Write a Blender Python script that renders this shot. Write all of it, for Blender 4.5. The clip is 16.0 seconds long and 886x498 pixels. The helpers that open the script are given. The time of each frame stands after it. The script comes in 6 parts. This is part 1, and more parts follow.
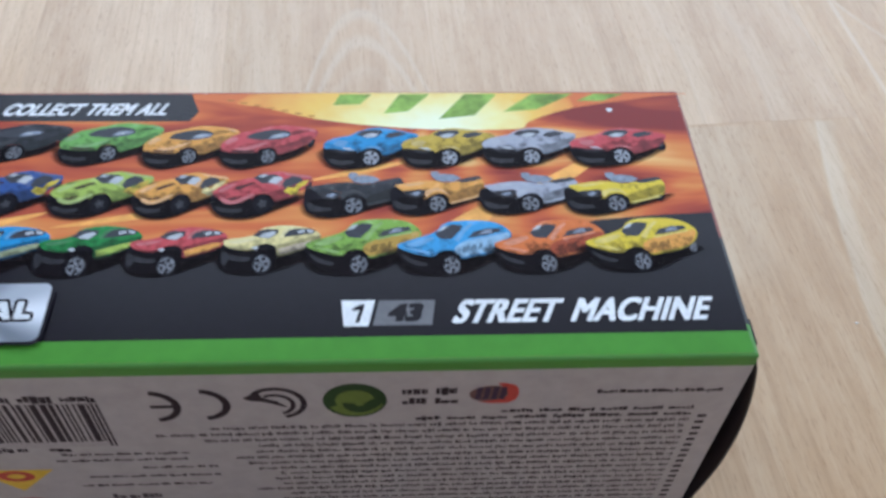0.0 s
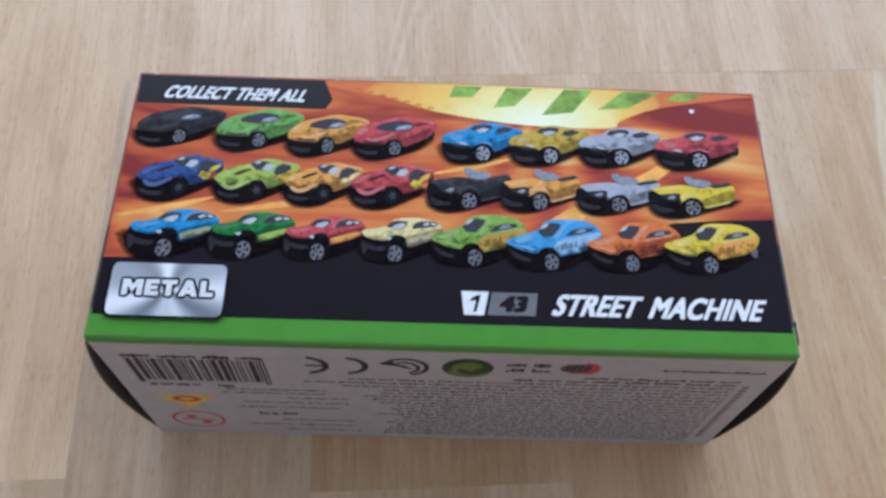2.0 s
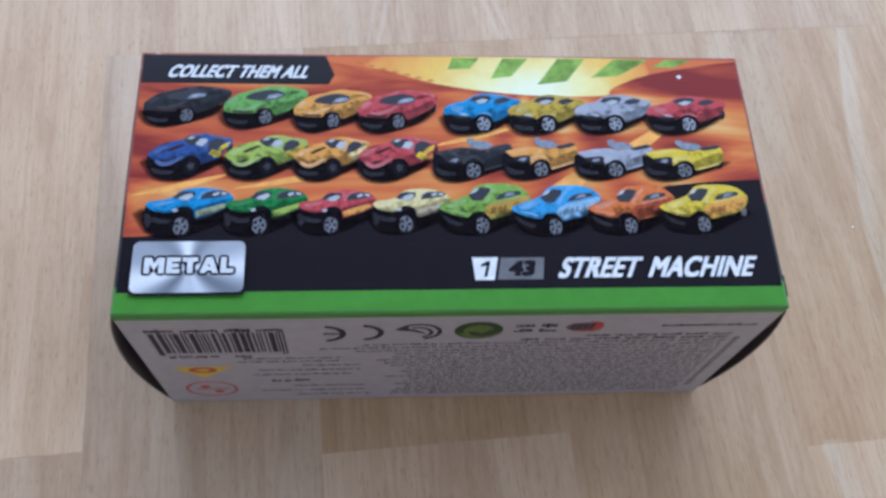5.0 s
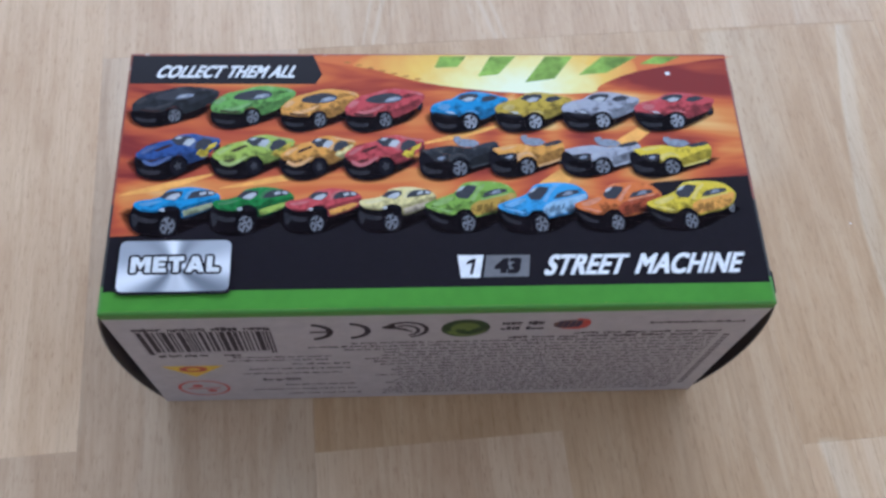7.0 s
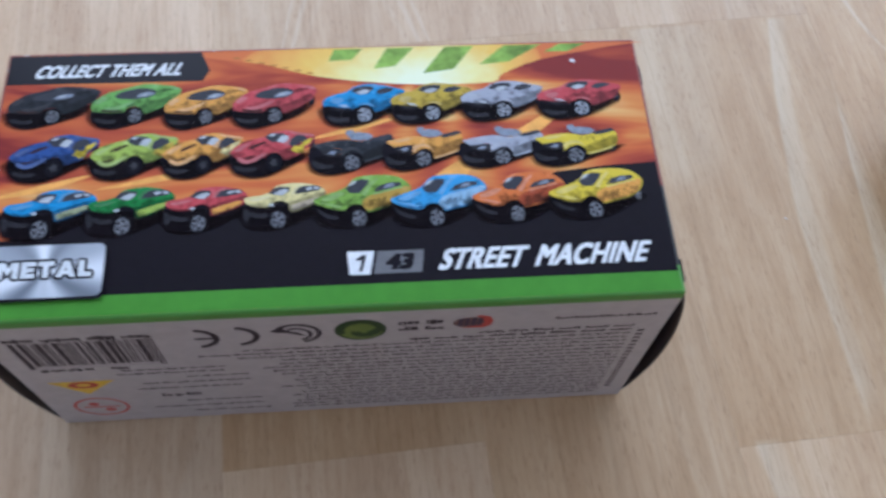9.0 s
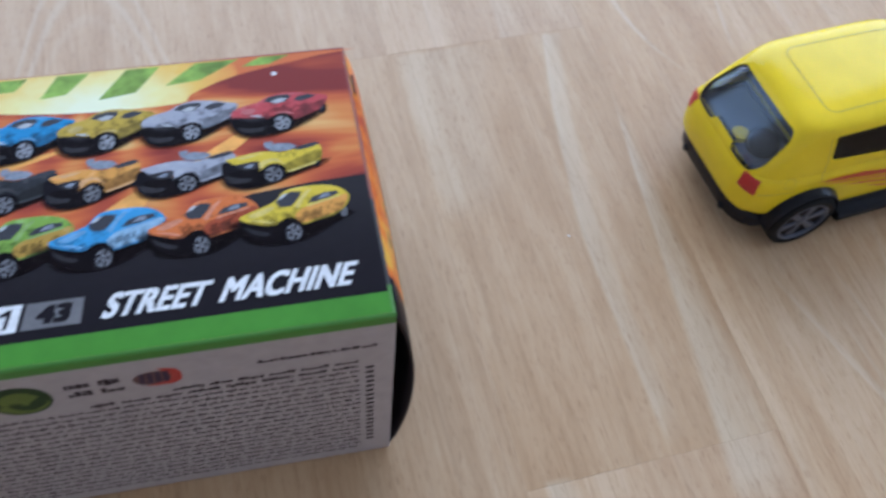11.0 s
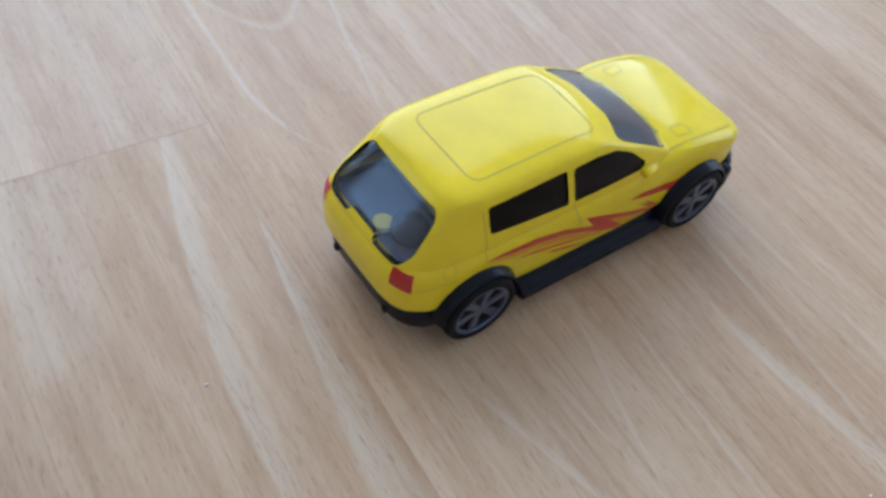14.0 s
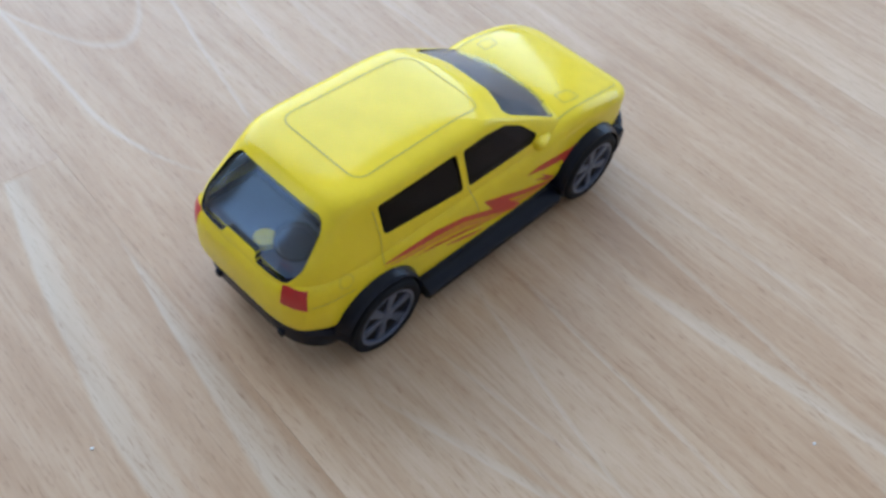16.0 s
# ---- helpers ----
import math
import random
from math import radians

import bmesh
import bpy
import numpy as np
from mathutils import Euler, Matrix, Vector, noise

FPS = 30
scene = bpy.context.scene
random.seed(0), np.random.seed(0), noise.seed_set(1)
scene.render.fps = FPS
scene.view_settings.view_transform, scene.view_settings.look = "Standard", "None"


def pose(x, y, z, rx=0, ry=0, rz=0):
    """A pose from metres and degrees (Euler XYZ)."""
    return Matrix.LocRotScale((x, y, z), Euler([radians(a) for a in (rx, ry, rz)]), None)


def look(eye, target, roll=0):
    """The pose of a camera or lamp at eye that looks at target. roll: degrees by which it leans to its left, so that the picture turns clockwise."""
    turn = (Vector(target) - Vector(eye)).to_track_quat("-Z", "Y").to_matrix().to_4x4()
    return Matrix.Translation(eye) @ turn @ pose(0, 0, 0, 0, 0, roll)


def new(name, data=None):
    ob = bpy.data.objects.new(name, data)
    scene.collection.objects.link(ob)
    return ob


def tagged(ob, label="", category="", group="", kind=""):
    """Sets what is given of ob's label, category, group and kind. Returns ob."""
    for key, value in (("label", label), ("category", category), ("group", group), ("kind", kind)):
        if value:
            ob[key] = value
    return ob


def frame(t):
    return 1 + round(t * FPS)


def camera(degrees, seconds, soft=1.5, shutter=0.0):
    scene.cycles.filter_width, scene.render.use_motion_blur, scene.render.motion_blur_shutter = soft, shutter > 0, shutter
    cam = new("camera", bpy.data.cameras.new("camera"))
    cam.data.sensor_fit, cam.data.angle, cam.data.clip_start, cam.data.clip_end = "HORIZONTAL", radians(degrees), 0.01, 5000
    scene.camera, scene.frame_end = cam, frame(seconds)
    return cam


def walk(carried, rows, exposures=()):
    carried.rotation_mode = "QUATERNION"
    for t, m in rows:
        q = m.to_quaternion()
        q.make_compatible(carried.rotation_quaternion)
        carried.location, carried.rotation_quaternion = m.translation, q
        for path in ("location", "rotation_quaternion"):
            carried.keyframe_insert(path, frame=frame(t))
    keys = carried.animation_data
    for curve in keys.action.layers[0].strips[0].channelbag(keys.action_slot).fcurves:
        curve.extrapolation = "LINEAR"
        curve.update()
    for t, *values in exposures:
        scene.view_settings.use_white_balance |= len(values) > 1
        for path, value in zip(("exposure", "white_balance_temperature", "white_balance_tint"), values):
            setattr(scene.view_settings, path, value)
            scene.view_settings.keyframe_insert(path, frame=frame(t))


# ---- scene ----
cam = camera(51.9, 16.0, soft=2.9, shutter=0.6)
# seconds, eye in metres, yaw, pitch, roll in degrees
ROWS = [
    (0.0, 0.0121, -0.0745, 0.1771, -4.37, -50.18, 2.72),
    (0.5, 0.0083, -0.0698, 0.1899, -4.00, -53.05, 3.20),
    (1.0, 0.0042, -0.0671, 0.1995, -3.60, -56.85, 4.06),
    (1.5, 0.0014, -0.0633, 0.2113, -2.12, -60.81, 3.21),
    (2.0, -0.0051, -0.0631, 0.2202, -2.99, -62.21, 4.39),
    (2.5, -0.0063, -0.0618, 0.2246, -3.06, -63.93, 4.13),
    (3.0, -0.0133, -0.0614, 0.2296, -4.09, -63.98, 4.80),
    (3.5, -0.0191, -0.0604, 0.2315, -6.38, -64.34, 6.50),
    (4.0, -0.0169, -0.0611, 0.2329, -7.73, -64.45, 7.07),
    (4.5, -0.0156, -0.0610, 0.2329, -9.32, -64.47, 8.06),
    (5.0, -0.0177, -0.0640, 0.2279, -10.86, -64.66, 9.41),
    (5.2, -0.0172, -0.0645, 0.2285, -10.25, -64.88, 8.93),
    (7.3, -0.0112, -0.0654, 0.2277, -8.53, -64.46, 6.83),
    (7.5, -0.0108, -0.0664, 0.2267, -9.05, -64.10, 7.07),
    (8.0, -0.0068, -0.0667, 0.2244, -8.06, -63.93, 5.75),
    (8.2, -0.0055, -0.0667, 0.2243, -8.18, -63.77, 5.66),
    (10.3, 0.0410, -0.0733, 0.1990, -11.70, -59.13, 5.50),
    (10.5, 0.0436, -0.0724, 0.1980, -13.32, -58.53, 6.20),
    (11.0, 0.0515, -0.0702, 0.1931, -17.53, -57.04, 7.19),
    (11.5, 0.0559, -0.0663, 0.1891, -21.79, -55.96, 8.87),
    (12.0, 0.0700, -0.0629, 0.1861, -24.93, -54.91, 9.62),
    (12.5, 0.0852, -0.0591, 0.1829, -27.73, -53.79, 10.28),
    (13.0, 0.0970, -0.0576, 0.1762, -30.47, -52.01, 10.85),
    (13.5, 0.1018, -0.0547, 0.1699, -33.03, -50.82, 10.86),
    (14.0, 0.1022, -0.0513, 0.1649, -35.95, -49.74, 10.91),
    (14.5, 0.1044, -0.0468, 0.1579, -38.84, -49.04, 10.60),
    (15.0, 0.1064, -0.0432, 0.1564, -41.84, -48.37, 9.53),
    (15.5, 0.1088, -0.0430, 0.1546, -43.80, -48.37, 9.36),
    (16.0, 0.1096, -0.0445, 0.1537, -45.14, -48.66, 9.28),
]
EXPOSURES = [(0.0, 0.17, 5850, 6), (0.7, 0.17, 6020, 8), (3.0, 0.12, 5650, 9), (5.0, 0.15, 5480, 10), (8.0, 0.12, 5620, 9), (11.0, 0.02, 5620, 9), (13.5, -0.03, 5450, 8), (15.0, 0.07, 5480, 8), (16.0, 0.08, 5290, 6)]
walk(cam, [(t, pose(x, y, z, 90 + pitch, 0, yaw) @ pose(0, 0, 0, 0, 0, roll)) for t, x, y, z, yaw, pitch, roll in ROWS], EXPOSURES)

# ---- light: an overcast day through windows to the north and east, a small one to the west ----
world = bpy.data.worlds.new("world")
scene.world = world
world.use_nodes = True
wn = world.node_tree.nodes
sky = wn.new("ShaderNodeTexSky")
sky.sky_type = "NISHITA"
sky.sun_disc = False
sky.sun_elevation = radians(35)
sky.sun_rotation = radians(0)
world.node_tree.links.new(sky.outputs["Color"], wn["Background"].inputs["Color"])
wn["Background"].inputs["Strength"].default_value = 0.12

ROOM = (-1.9, 3.1, -1.8, 1.8, 2.45)      # west, east, south, north, height
WINDOW = (-1.1, 2.98, 0.3, 2.36)        # west, east, sill, head: in the north wall
WEST = (0.85, 1.72, 0.45, 2.2)           # south, north, sill, head: in the west wall
EAST = (-0.80, 1.15, 0.35, 2.1)          # the same, in the east wall


def area_lamp(name, m, sx, sy, power, colour):
    data = bpy.data.lights.new(name, "AREA")
    data.shape, data.size, data.size_y, data.energy, data.color = "RECTANGLE", sx, sy, power, colour
    ob = new(name, data)
    ob.matrix_world = m
    return ob


area_lamp("window_daylight", look(((WINDOW[0] + WINDOW[1]) / 2, ROOM[3] + 0.12, (WINDOW[2] + WINDOW[3]) / 2), ((WINDOW[0] + WINDOW[1]) / 2, -1.0, 0.4)),
          WINDOW[1] - WINDOW[0], WINDOW[3] - WINDOW[2], 82.0, (0.778, 0.866, 1.0))
area_lamp("west_daylight", look((ROOM[0] - 0.12, (WEST[0] + WEST[1]) / 2, (WEST[2] + WEST[3]) / 2), (0.0, (WEST[0] + WEST[1]) / 2, 0.4)),
          WEST[1] - WEST[0], WEST[3] - WEST[2], 4.5, (0.72, 0.85, 1.0))

area_lamp("east_daylight", look((ROOM[1] + 0.12, (EAST[0] + EAST[1]) / 2, (EAST[2] + EAST[3]) / 2), (0.0, (EAST[0] + EAST[1]) / 2, 0.4)),
          EAST[1] - EAST[0], EAST[3] - EAST[2], 22.0, (0.76, 0.87, 1.0))

# ---- materials ----
def material(name):
    m = bpy.data.materials.new(name)
    m.use_nodes = True
    nt = m.node_tree
    return m, nt, nt.nodes["Principled BSDF"]


def node(nt, kind, **inputs):
    n = nt.nodes.new(kind)
    for k, v in inputs.items():
        n.inputs[k.replace("_", " ")].default_value = v
    return n


def ramp(nt, stops, fac):
    r = nt.nodes.new("ShaderNodeValToRGB")
    while len(r.color_ramp.elements) < len(stops):
        r.color_ramp.elements.new(0.5)
    for e, (p, c) in zip(r.color_ramp.elements, stops):
        e.position, e.color = p, (*c, 1)
    nt.links.new(fac, r.inputs["Fac"])
    return r.outputs["Color"]


def maths(nt, op, a, b=None, c=None, clamp=False):
    n = nt.nodes.new("ShaderNodeMath")
    n.operation, n.use_clamp = op, clamp
    for i, v in enumerate((a, b, c)):
        if v is None:
            continue
        if isinstance(v, (int, float)):
            n.inputs[i].default_value = v
        else:
            nt.links.new(v, n.inputs[i])
    return n.outputs[0]


def mixed(nt, fac, a, b, kind="MIX"):
    n = nt.nodes.new("ShaderNodeMix")
    n.data_type, n.blend_type = "RGBA", kind
    for sock, v in ((n.inputs[0], fac), (n.inputs[6], a), (n.inputs[7], b)):
        if isinstance(v, (int, float)):
            sock.default_value = v
        elif isinstance(v, tuple):
            sock.default_value = (*v, 1)
        else:
            nt.links.new(v, sock)
    return n.outputs[2]


def coords(nt, scale, rot=0.0, shift=None, space="Object"):
    tc = nt.nodes.new("ShaderNodeTexCoord")
    mp = nt.nodes.new("ShaderNodeMapping")
    mp.vector_type = "POINT"
    mp.inputs["Scale"].default_value = scale
    mp.inputs["Rotation"].default_value = (0, 0, rot)
    nt.links.new(tc.outputs[space], mp.inputs["Vector"])
    if shift is not None:
        nt.links.new(shift, mp.inputs["Location"])
    return mp.outputs["Vector"]


def noise_tex(nt, vec, scale, detail=3.0, rough=0.5, distort=0.0):
    n = node(nt, "ShaderNodeTexNoise", Scale=scale, Detail=detail, Roughness=rough, Distortion=distort)
    nt.links.new(vec, n.inputs["Vector"])
    return n.outputs["Fac"]


def bumped(nt, bsdf, height, strength, distance):
    b = node(nt, "ShaderNodeBump", Strength=strength, Distance=distance)
    nt.links.new(height, b.inputs["Height"])
    nt.links.new(b.outputs["Normal"], bsdf.inputs["Normal"])


def plain(name, colour, rough=0.5, metal=0.0, speck=0.0, size=900.0, coat=0.0, spec=0.5):
    """A nearly even surface: paint, ink or plastic, with faint mottling."""
    m, nt, p = material(name)
    p.inputs["Roughness"].default_value, p.inputs["Metallic"].default_value = rough, metal
    p.inputs["Coat Weight"].default_value = coat
    p.inputs["Specular IOR Level"].default_value = spec
    if speck:
        f = noise_tex(nt, coords(nt, (1, 1, 1)), size, 4.0, 0.6)
        lo = tuple(max(0.0, c * (1 - speck)) for c in colour)
        hi = tuple(min(1.0, c * (1 + speck)) for c in colour)
        nt.links.new(ramp(nt, ((0.3, lo), (0.7, hi)), f), p.inputs["Base Color"])
    else:
        p.inputs["Base Color"].default_value = (*colour, 1)
    return m

# ---- helpers for meshes ----
MM = 0.001


def mesh_object(name, bm, mat, parent=None, smooth=False):
    me = bpy.data.meshes.new(name)
    bm.to_mesh(me)
    bm.free()
    for m in (mat if isinstance(mat, (list, tuple)) else [mat]):
        me.materials.append(m)
    if smooth:
        me.polygons.foreach_set("use_smooth", [True] * len(me.polygons))
    ob = new(name, me)
    ob.parent = parent
    return ob


def part(name, bm, mat, parent, label="", smooth=False):
    ob = mesh_object(name, bm, mat, parent, smooth)
    return tagged(ob, label=label) if label else ob


def thing(name, at, label, category, group="", kind="", rz=0.0):
    ob = new(name)
    ob.matrix_world = pose(*at, 0, 0, rz)
    ob.empty_display_size = 0.02
    return tagged(ob, label, category, group, kind)


def box(bm, x0, x1, y0, y1, z0, z1, bevel=0.0, seg=2):
    m = Matrix.LocRotScale(((x0 + x1) / 2, (y0 + y1) / 2, (z0 + z1) / 2), None, (x1 - x0, y1 - y0, z1 - z0))
    vs = bmesh.ops.create_cube(bm, size=1.0, matrix=m)["verts"]
    if bevel:
        es = list({e for v in vs for e in v.link_edges})
        bmesh.ops.bevel(bm, geom=es, offset=bevel, segments=seg, profile=0.5, affect="EDGES")
    return bm


# ---- the floor: beech laminate strips, turned a little against the carton ----
TURN = 3.6
STRIPS = [-0.6855, -0.618, -0.5505, -0.483, -0.4155, -0.348, -0.2805, -0.2165, -0.152, -0.0885, -0.0305, 0.0322, 0.0938, 0.1548, 0.2165, 0.2785, 0.3405, 0.4025, 0.4645, 0.5265, 0.5885, 0.6505, 0.7125]
JOINTS = {8: (-0.30, -0.0065, 0.33), 9: (-0.22, 0.112, 0.47), 10: (-0.012, 0.112, 0.40), 11: (-0.19, 0.112, 0.36), 12: (-0.021, 0.112, 0.44), 13: (-0.17, 0.19, 0.5)}
TONES = {}
TONES.update({(6, 0): 0.9, (6, 1): 0.8, (6, 2): 0.9})
TONES.update({(7, 0): 0.8, (7, 1): 0.85, (7, 2): 0.9})
TONES.update({(8, 0): 0.4, (8, 1): 0.55, (8, 2): 0.95})
TONES.update({(9, 1): 0.42, (9, 2): 0.85})
TONES.update({(10, 0): 0.72, (10, 1): 0.25, (10, 2): 0.5})
TONES.update({(11, 1): 0.34, (11, 2): 0.55})
TONES.update({(12, 0): 0.6, (12, 1): 0.36, (12, 2): 0.6})
for strip, tone in ((13, 0.56), (14, 0.60), (15, 0.66), (16, 0.74)):
    TONES.update({(strip, piece): tone + (0.1 if piece == 2 else 0.0) for piece in range(4)})

WARMTH = {(10, 1): 0.95, (8, 0): 0.9, (12, 1): 0.95, (11, 1): 0.9, (12, 0): 0.8}
WARMTH.update({(strip, piece): 0.92 for strip in (13, 14, 15, 16) for piece in range(4)})


def wood_material(name, own):
    m, nt, p = material(name)
    tc = nt.nodes.new("ShaderNodeTexCoord")
    info = nt.nodes.new("ShaderNodeObjectInfo")
    sep = nt.nodes.new("ShaderNodeSeparateXYZ")
    nt.links.new(tc.outputs["Object"], sep.inputs[0])
    x, y = sep.outputs["X"], sep.outputs["Y"]
    geo = nt.nodes.new("ShaderNodeNewGeometry")
    chance = info.outputs["Random"] if own else geo.outputs["Random Per Island"]
    rnd = maths(nt, "MULTIPLY", chance, 7.0)

    def at(sx, sy, dz=0.0):
        c = nt.nodes.new("ShaderNodeCombineXYZ")
        nt.links.new(maths(nt, "MULTIPLY", x, sx), c.inputs[0])
        nt.links.new(maths(nt, "MULTIPLY", y, sy), c.inputs[1])
        nt.links.new(maths(nt, "ADD", rnd, dz), c.inputs[2])
        return c.outputs[0]

    # growth figure: rings with one crisp pale edge, bent by a slow noise
    bend = noise_tex(nt, at(7.0, 2.6), 1.0, 2.0, 0.45)
    wob = noise_tex(nt, at(60.0, 14.0, 9.0), 1.0, 2.0, 0.5)
    ring = maths(nt, "FRACT", maths(nt, "ADD", maths(nt, "ADD", maths(nt, "MULTIPLY", x, 34.0), maths(nt, "MULTIPLY", bend, 5.5)), maths(nt, "MULTIPLY", wob, 0.22)))
    edge = ramp(nt, ((0.0, (0.0, 0.0, 0.0)), (0.05, (1.0, 1.0, 1.0)), (0.16, (0.5, 0.5, 0.5)), (0.42, (0.0, 0.0, 0.0))), ring)
    come = maths(nt, "MULTIPLY", maths(nt, "SUBTRACT", noise_tex(nt, at(16.0, 5.0, 2.0), 1.0, 2.0, 0.5), 0.47, clamp=True), 3.0, clamp=True)
    pale = maths(nt, "MULTIPLY", maths(nt, "MULTIPLY", edge, come), 0.75)
    patchy = noise_tex(nt, at(140.0, 30.0, 6.0), 1.0, 3.0, 0.6)
    mottle = maths(nt, "MULTIPLY_ADD", patchy, 1.3, 0.25)
    # long pale veins in the strips between the carton and the car: straight lean, bend past a turning point, width and its growth along y
    for base, lean, bow, turn_at, wide, grow, low, high, gain in (
            (0.1272, 0.0, 1.49, 0.015, 0.0070, 0.0, -0.0195, 0.112, 1.0), (0.1424, 0.134, 0.0, 0.0, 0.0117, -0.134, -0.0400, 0.087, 1.0),
            (0.1768, -0.30, 0.0, 0.0, 0.0021, -0.03, -0.0600, 0.021, 0.9),
            (0.1801, 0.177, 0.0, 0.0, 0.0016, 0.0, 0.0930, 0.170, 0.8), (0.2005, 0.23, 0.0, 0.0, 0.0014, 0.0, -0.0400, 0.030, 0.75),
            (0.2150, 0.09, 0.0, 0.0, 0.0016, 0.0, -0.0500, 0.030, 0.6), (0.2350, -0.14, 0.0, 0.0, 0.0045, -0.03, -0.0900, 0.012, 0.9),
            (0.0953, -0.11, 0.0, 0.0, 0.0078, 0.0, -0.0900, -0.0195, 1.0), (0.0940, 0.0, 0.0, 0.0, 0.0060, 0.236, 0.0500, 0.112, 0.72),
            (0.2480, 0.06, 0.0, 0.0, 0.0022, 0.0, -0.0700, 0.110, 0.55), (0.2630, -0.05, 0.0, 0.0, 0.0030, 0.0, -0.0300, 0.150, 0.6),
            (0.1835, -0.12, 0.0, 0.0, 0.0012, 0.0, -0.0800, 0.010, 0.5), (0.1905, -0.16, 0.0, 0.0, 0.0012, 0.0, -0.0500, 0.022, 0.6)):
        past = maths(nt, "MAXIMUM", maths(nt, "SUBTRACT", y, turn_at), 0.0)
        left = maths(nt, "MULTIPLY_ADD", y, lean, base)
        if bow:
            left = maths(nt, "MULTIPLY_ADD", maths(nt, "MULTIPLY", past, past), bow, left)
        gap = maths(nt, "ADD", maths(nt, "SUBTRACT", x, left), maths(nt, "MULTIPLY_ADD", wob, 0.0036, -0.0018))
        across = maths(nt, "DIVIDE", gap, maths(nt, "MAXIMUM", maths(nt, "MULTIPLY_ADD", y, grow, wide), 0.0009))
        vein = ramp(nt, ((0.0, (0.0, 0.0, 0.0)), (0.16, (1.0, 1.0, 1.0)), (0.45, (0.72, 0.72, 0.72)), (0.72, (0.55, 0.55, 0.55)), (1.0, (0.0, 0.0, 0.0))), across)
        ends = maths(nt, "MULTIPLY", maths(nt, "MULTIPLY", maths(nt, "SUBTRACT", y, low), 90.0, clamp=True), maths(nt, "MULTIPLY", maths(nt, "SUBTRACT", high, y), 600.0 if high == 0.112 or high < 0.0 else 60.0, clamp=True))
        pale = maths(nt, "MAXIMUM", pale, maths(nt, "MULTIPLY", maths(nt, "MULTIPLY", maths(nt, "MULTIPLY", vein, ends), mottle), gain, clamp=True))
    # a thin vein that swings out behind the car, and the foot of a cathedral arch beside it
    swing = maths(nt, "MAXIMUM", maths(nt, "SUBTRACT", 0.125, y), 0.0)
    gap = maths(nt, "ABSOLUTE", maths(nt, "SUBTRACT", maths(nt, "SUBTRACT", x, 0.1680), maths(nt, "MULTIPLY", maths(nt, "MULTIPLY", swing, swing), 8.0)))
    line = maths(nt, "MULTIPLY", maths(nt, "SUBTRACT", 1.0, maths(nt, "MULTIPLY", gap, 900.0), clamp=True), maths(nt, "MULTIPLY", maths(nt, "SUBTRACT", y, 0.085), 60.0, clamp=True))
    off = maths(nt, "SUBTRACT", x, 0.187)
    inside = maths(nt, "ADD", maths(nt, "SUBTRACT", maths(nt, "SUBTRACT", y, 0.1445), maths(nt, "MULTIPLY", maths(nt, "MULTIPLY", off, off), 85.0)), maths(nt, "MULTIPLY_ADD", wob, 0.004, -0.002))
    rim = maths(nt, "MULTIPLY", maths(nt, "SUBTRACT", 1.0, maths(nt, "MULTIPLY", maths(nt, "ABSOLUTE", maths(nt, "ADD", inside, 0.0022)), 420.0), clamp=True), 0.6)
    pale = maths(nt, "MAXIMUM", pale, maths(nt, "MULTIPLY", maths(nt, "MAXIMUM", line, rim), mottle, clamp=True))
    over = maths(nt, "SUBTRACT", x, 0.0115)
    crown = maths(nt, "SUBTRACT", maths(nt, "SUBTRACT", 0.1715, maths(nt, "MULTIPLY", maths(nt, "MULTIPLY", over, over), 120.0)), y)
    crown = maths(nt, "ADD", crown, maths(nt, "MULTIPLY_ADD", wob, 0.006, -0.003))
    rings = maths(nt, "MULTIPLY_ADD", maths(nt, "COSINE", maths(nt, "MULTIPLY", crown, 420.0)), 0.5, 0.5)
    near_crown = maths(nt, "MULTIPLY", maths(nt, "MULTIPLY", maths(nt, "ADD", crown, 0.004), 300.0, clamp=True), maths(nt, "MULTIPLY", maths(nt, "SUBTRACT", 0.035, crown), 60.0, clamp=True))
    near_crown = maths(nt, "MULTIPLY", near_crown, maths(nt, "GREATER_THAN", y, 0.1122))
    pale = maths(nt, "MAXIMUM", pale, maths(nt, "MULTIPLY", maths(nt, "MULTIPLY", maths(nt, "POWER", rings, 2.0), near_crown), 0.55))
    heart = maths(nt, "MULTIPLY", maths(nt, "MULTIPLY", inside, 500.0, clamp=True), maths(nt, "MULTIPLY", maths(nt, "SUBTRACT", 0.012, inside), 90.0, clamp=True))
    band = noise_tex(nt, at(48.0, 6.0, 1.0), 1.0, 4.0, 0.6, 0.4)
    streak = noise_tex(nt, at(330.0, 16.0, 4.0), 1.0, 3.0, 0.55)
    fine = noise_tex(nt, at(1300.0, 70.0, 3.0), 1.0, 3.0, 0.6)
    fleck = noise_tex(nt, at(2300.0, 290.0, 5.0), 1.0, 3.0, 0.6)
    tone = maths(nt, "ADD", maths(nt, "MULTIPLY", band, 0.58), maths(nt, "MULTIPLY", streak, 0.19))
    cloud = noise_tex(nt, at(120.0, 60.0, 8.0), 1.0, 4.0, 0.65)
    tone = maths(nt, "ADD", tone, maths(nt, "MULTIPLY_ADD", maths(nt, "SUBTRACT", fine, 0.15), 0.26, maths(nt, "MULTIPLY_ADD", cloud, 0.16, -0.08)))
    col = ramp(nt, ((0.33, (0.405, 0.281, 0.189)), (0.5, (0.500, 0.372, 0.263)), (0.67, (0.592, 0.466, 0.348))), maths(nt, "MULTIPLY_ADD", heart, -0.07, tone))
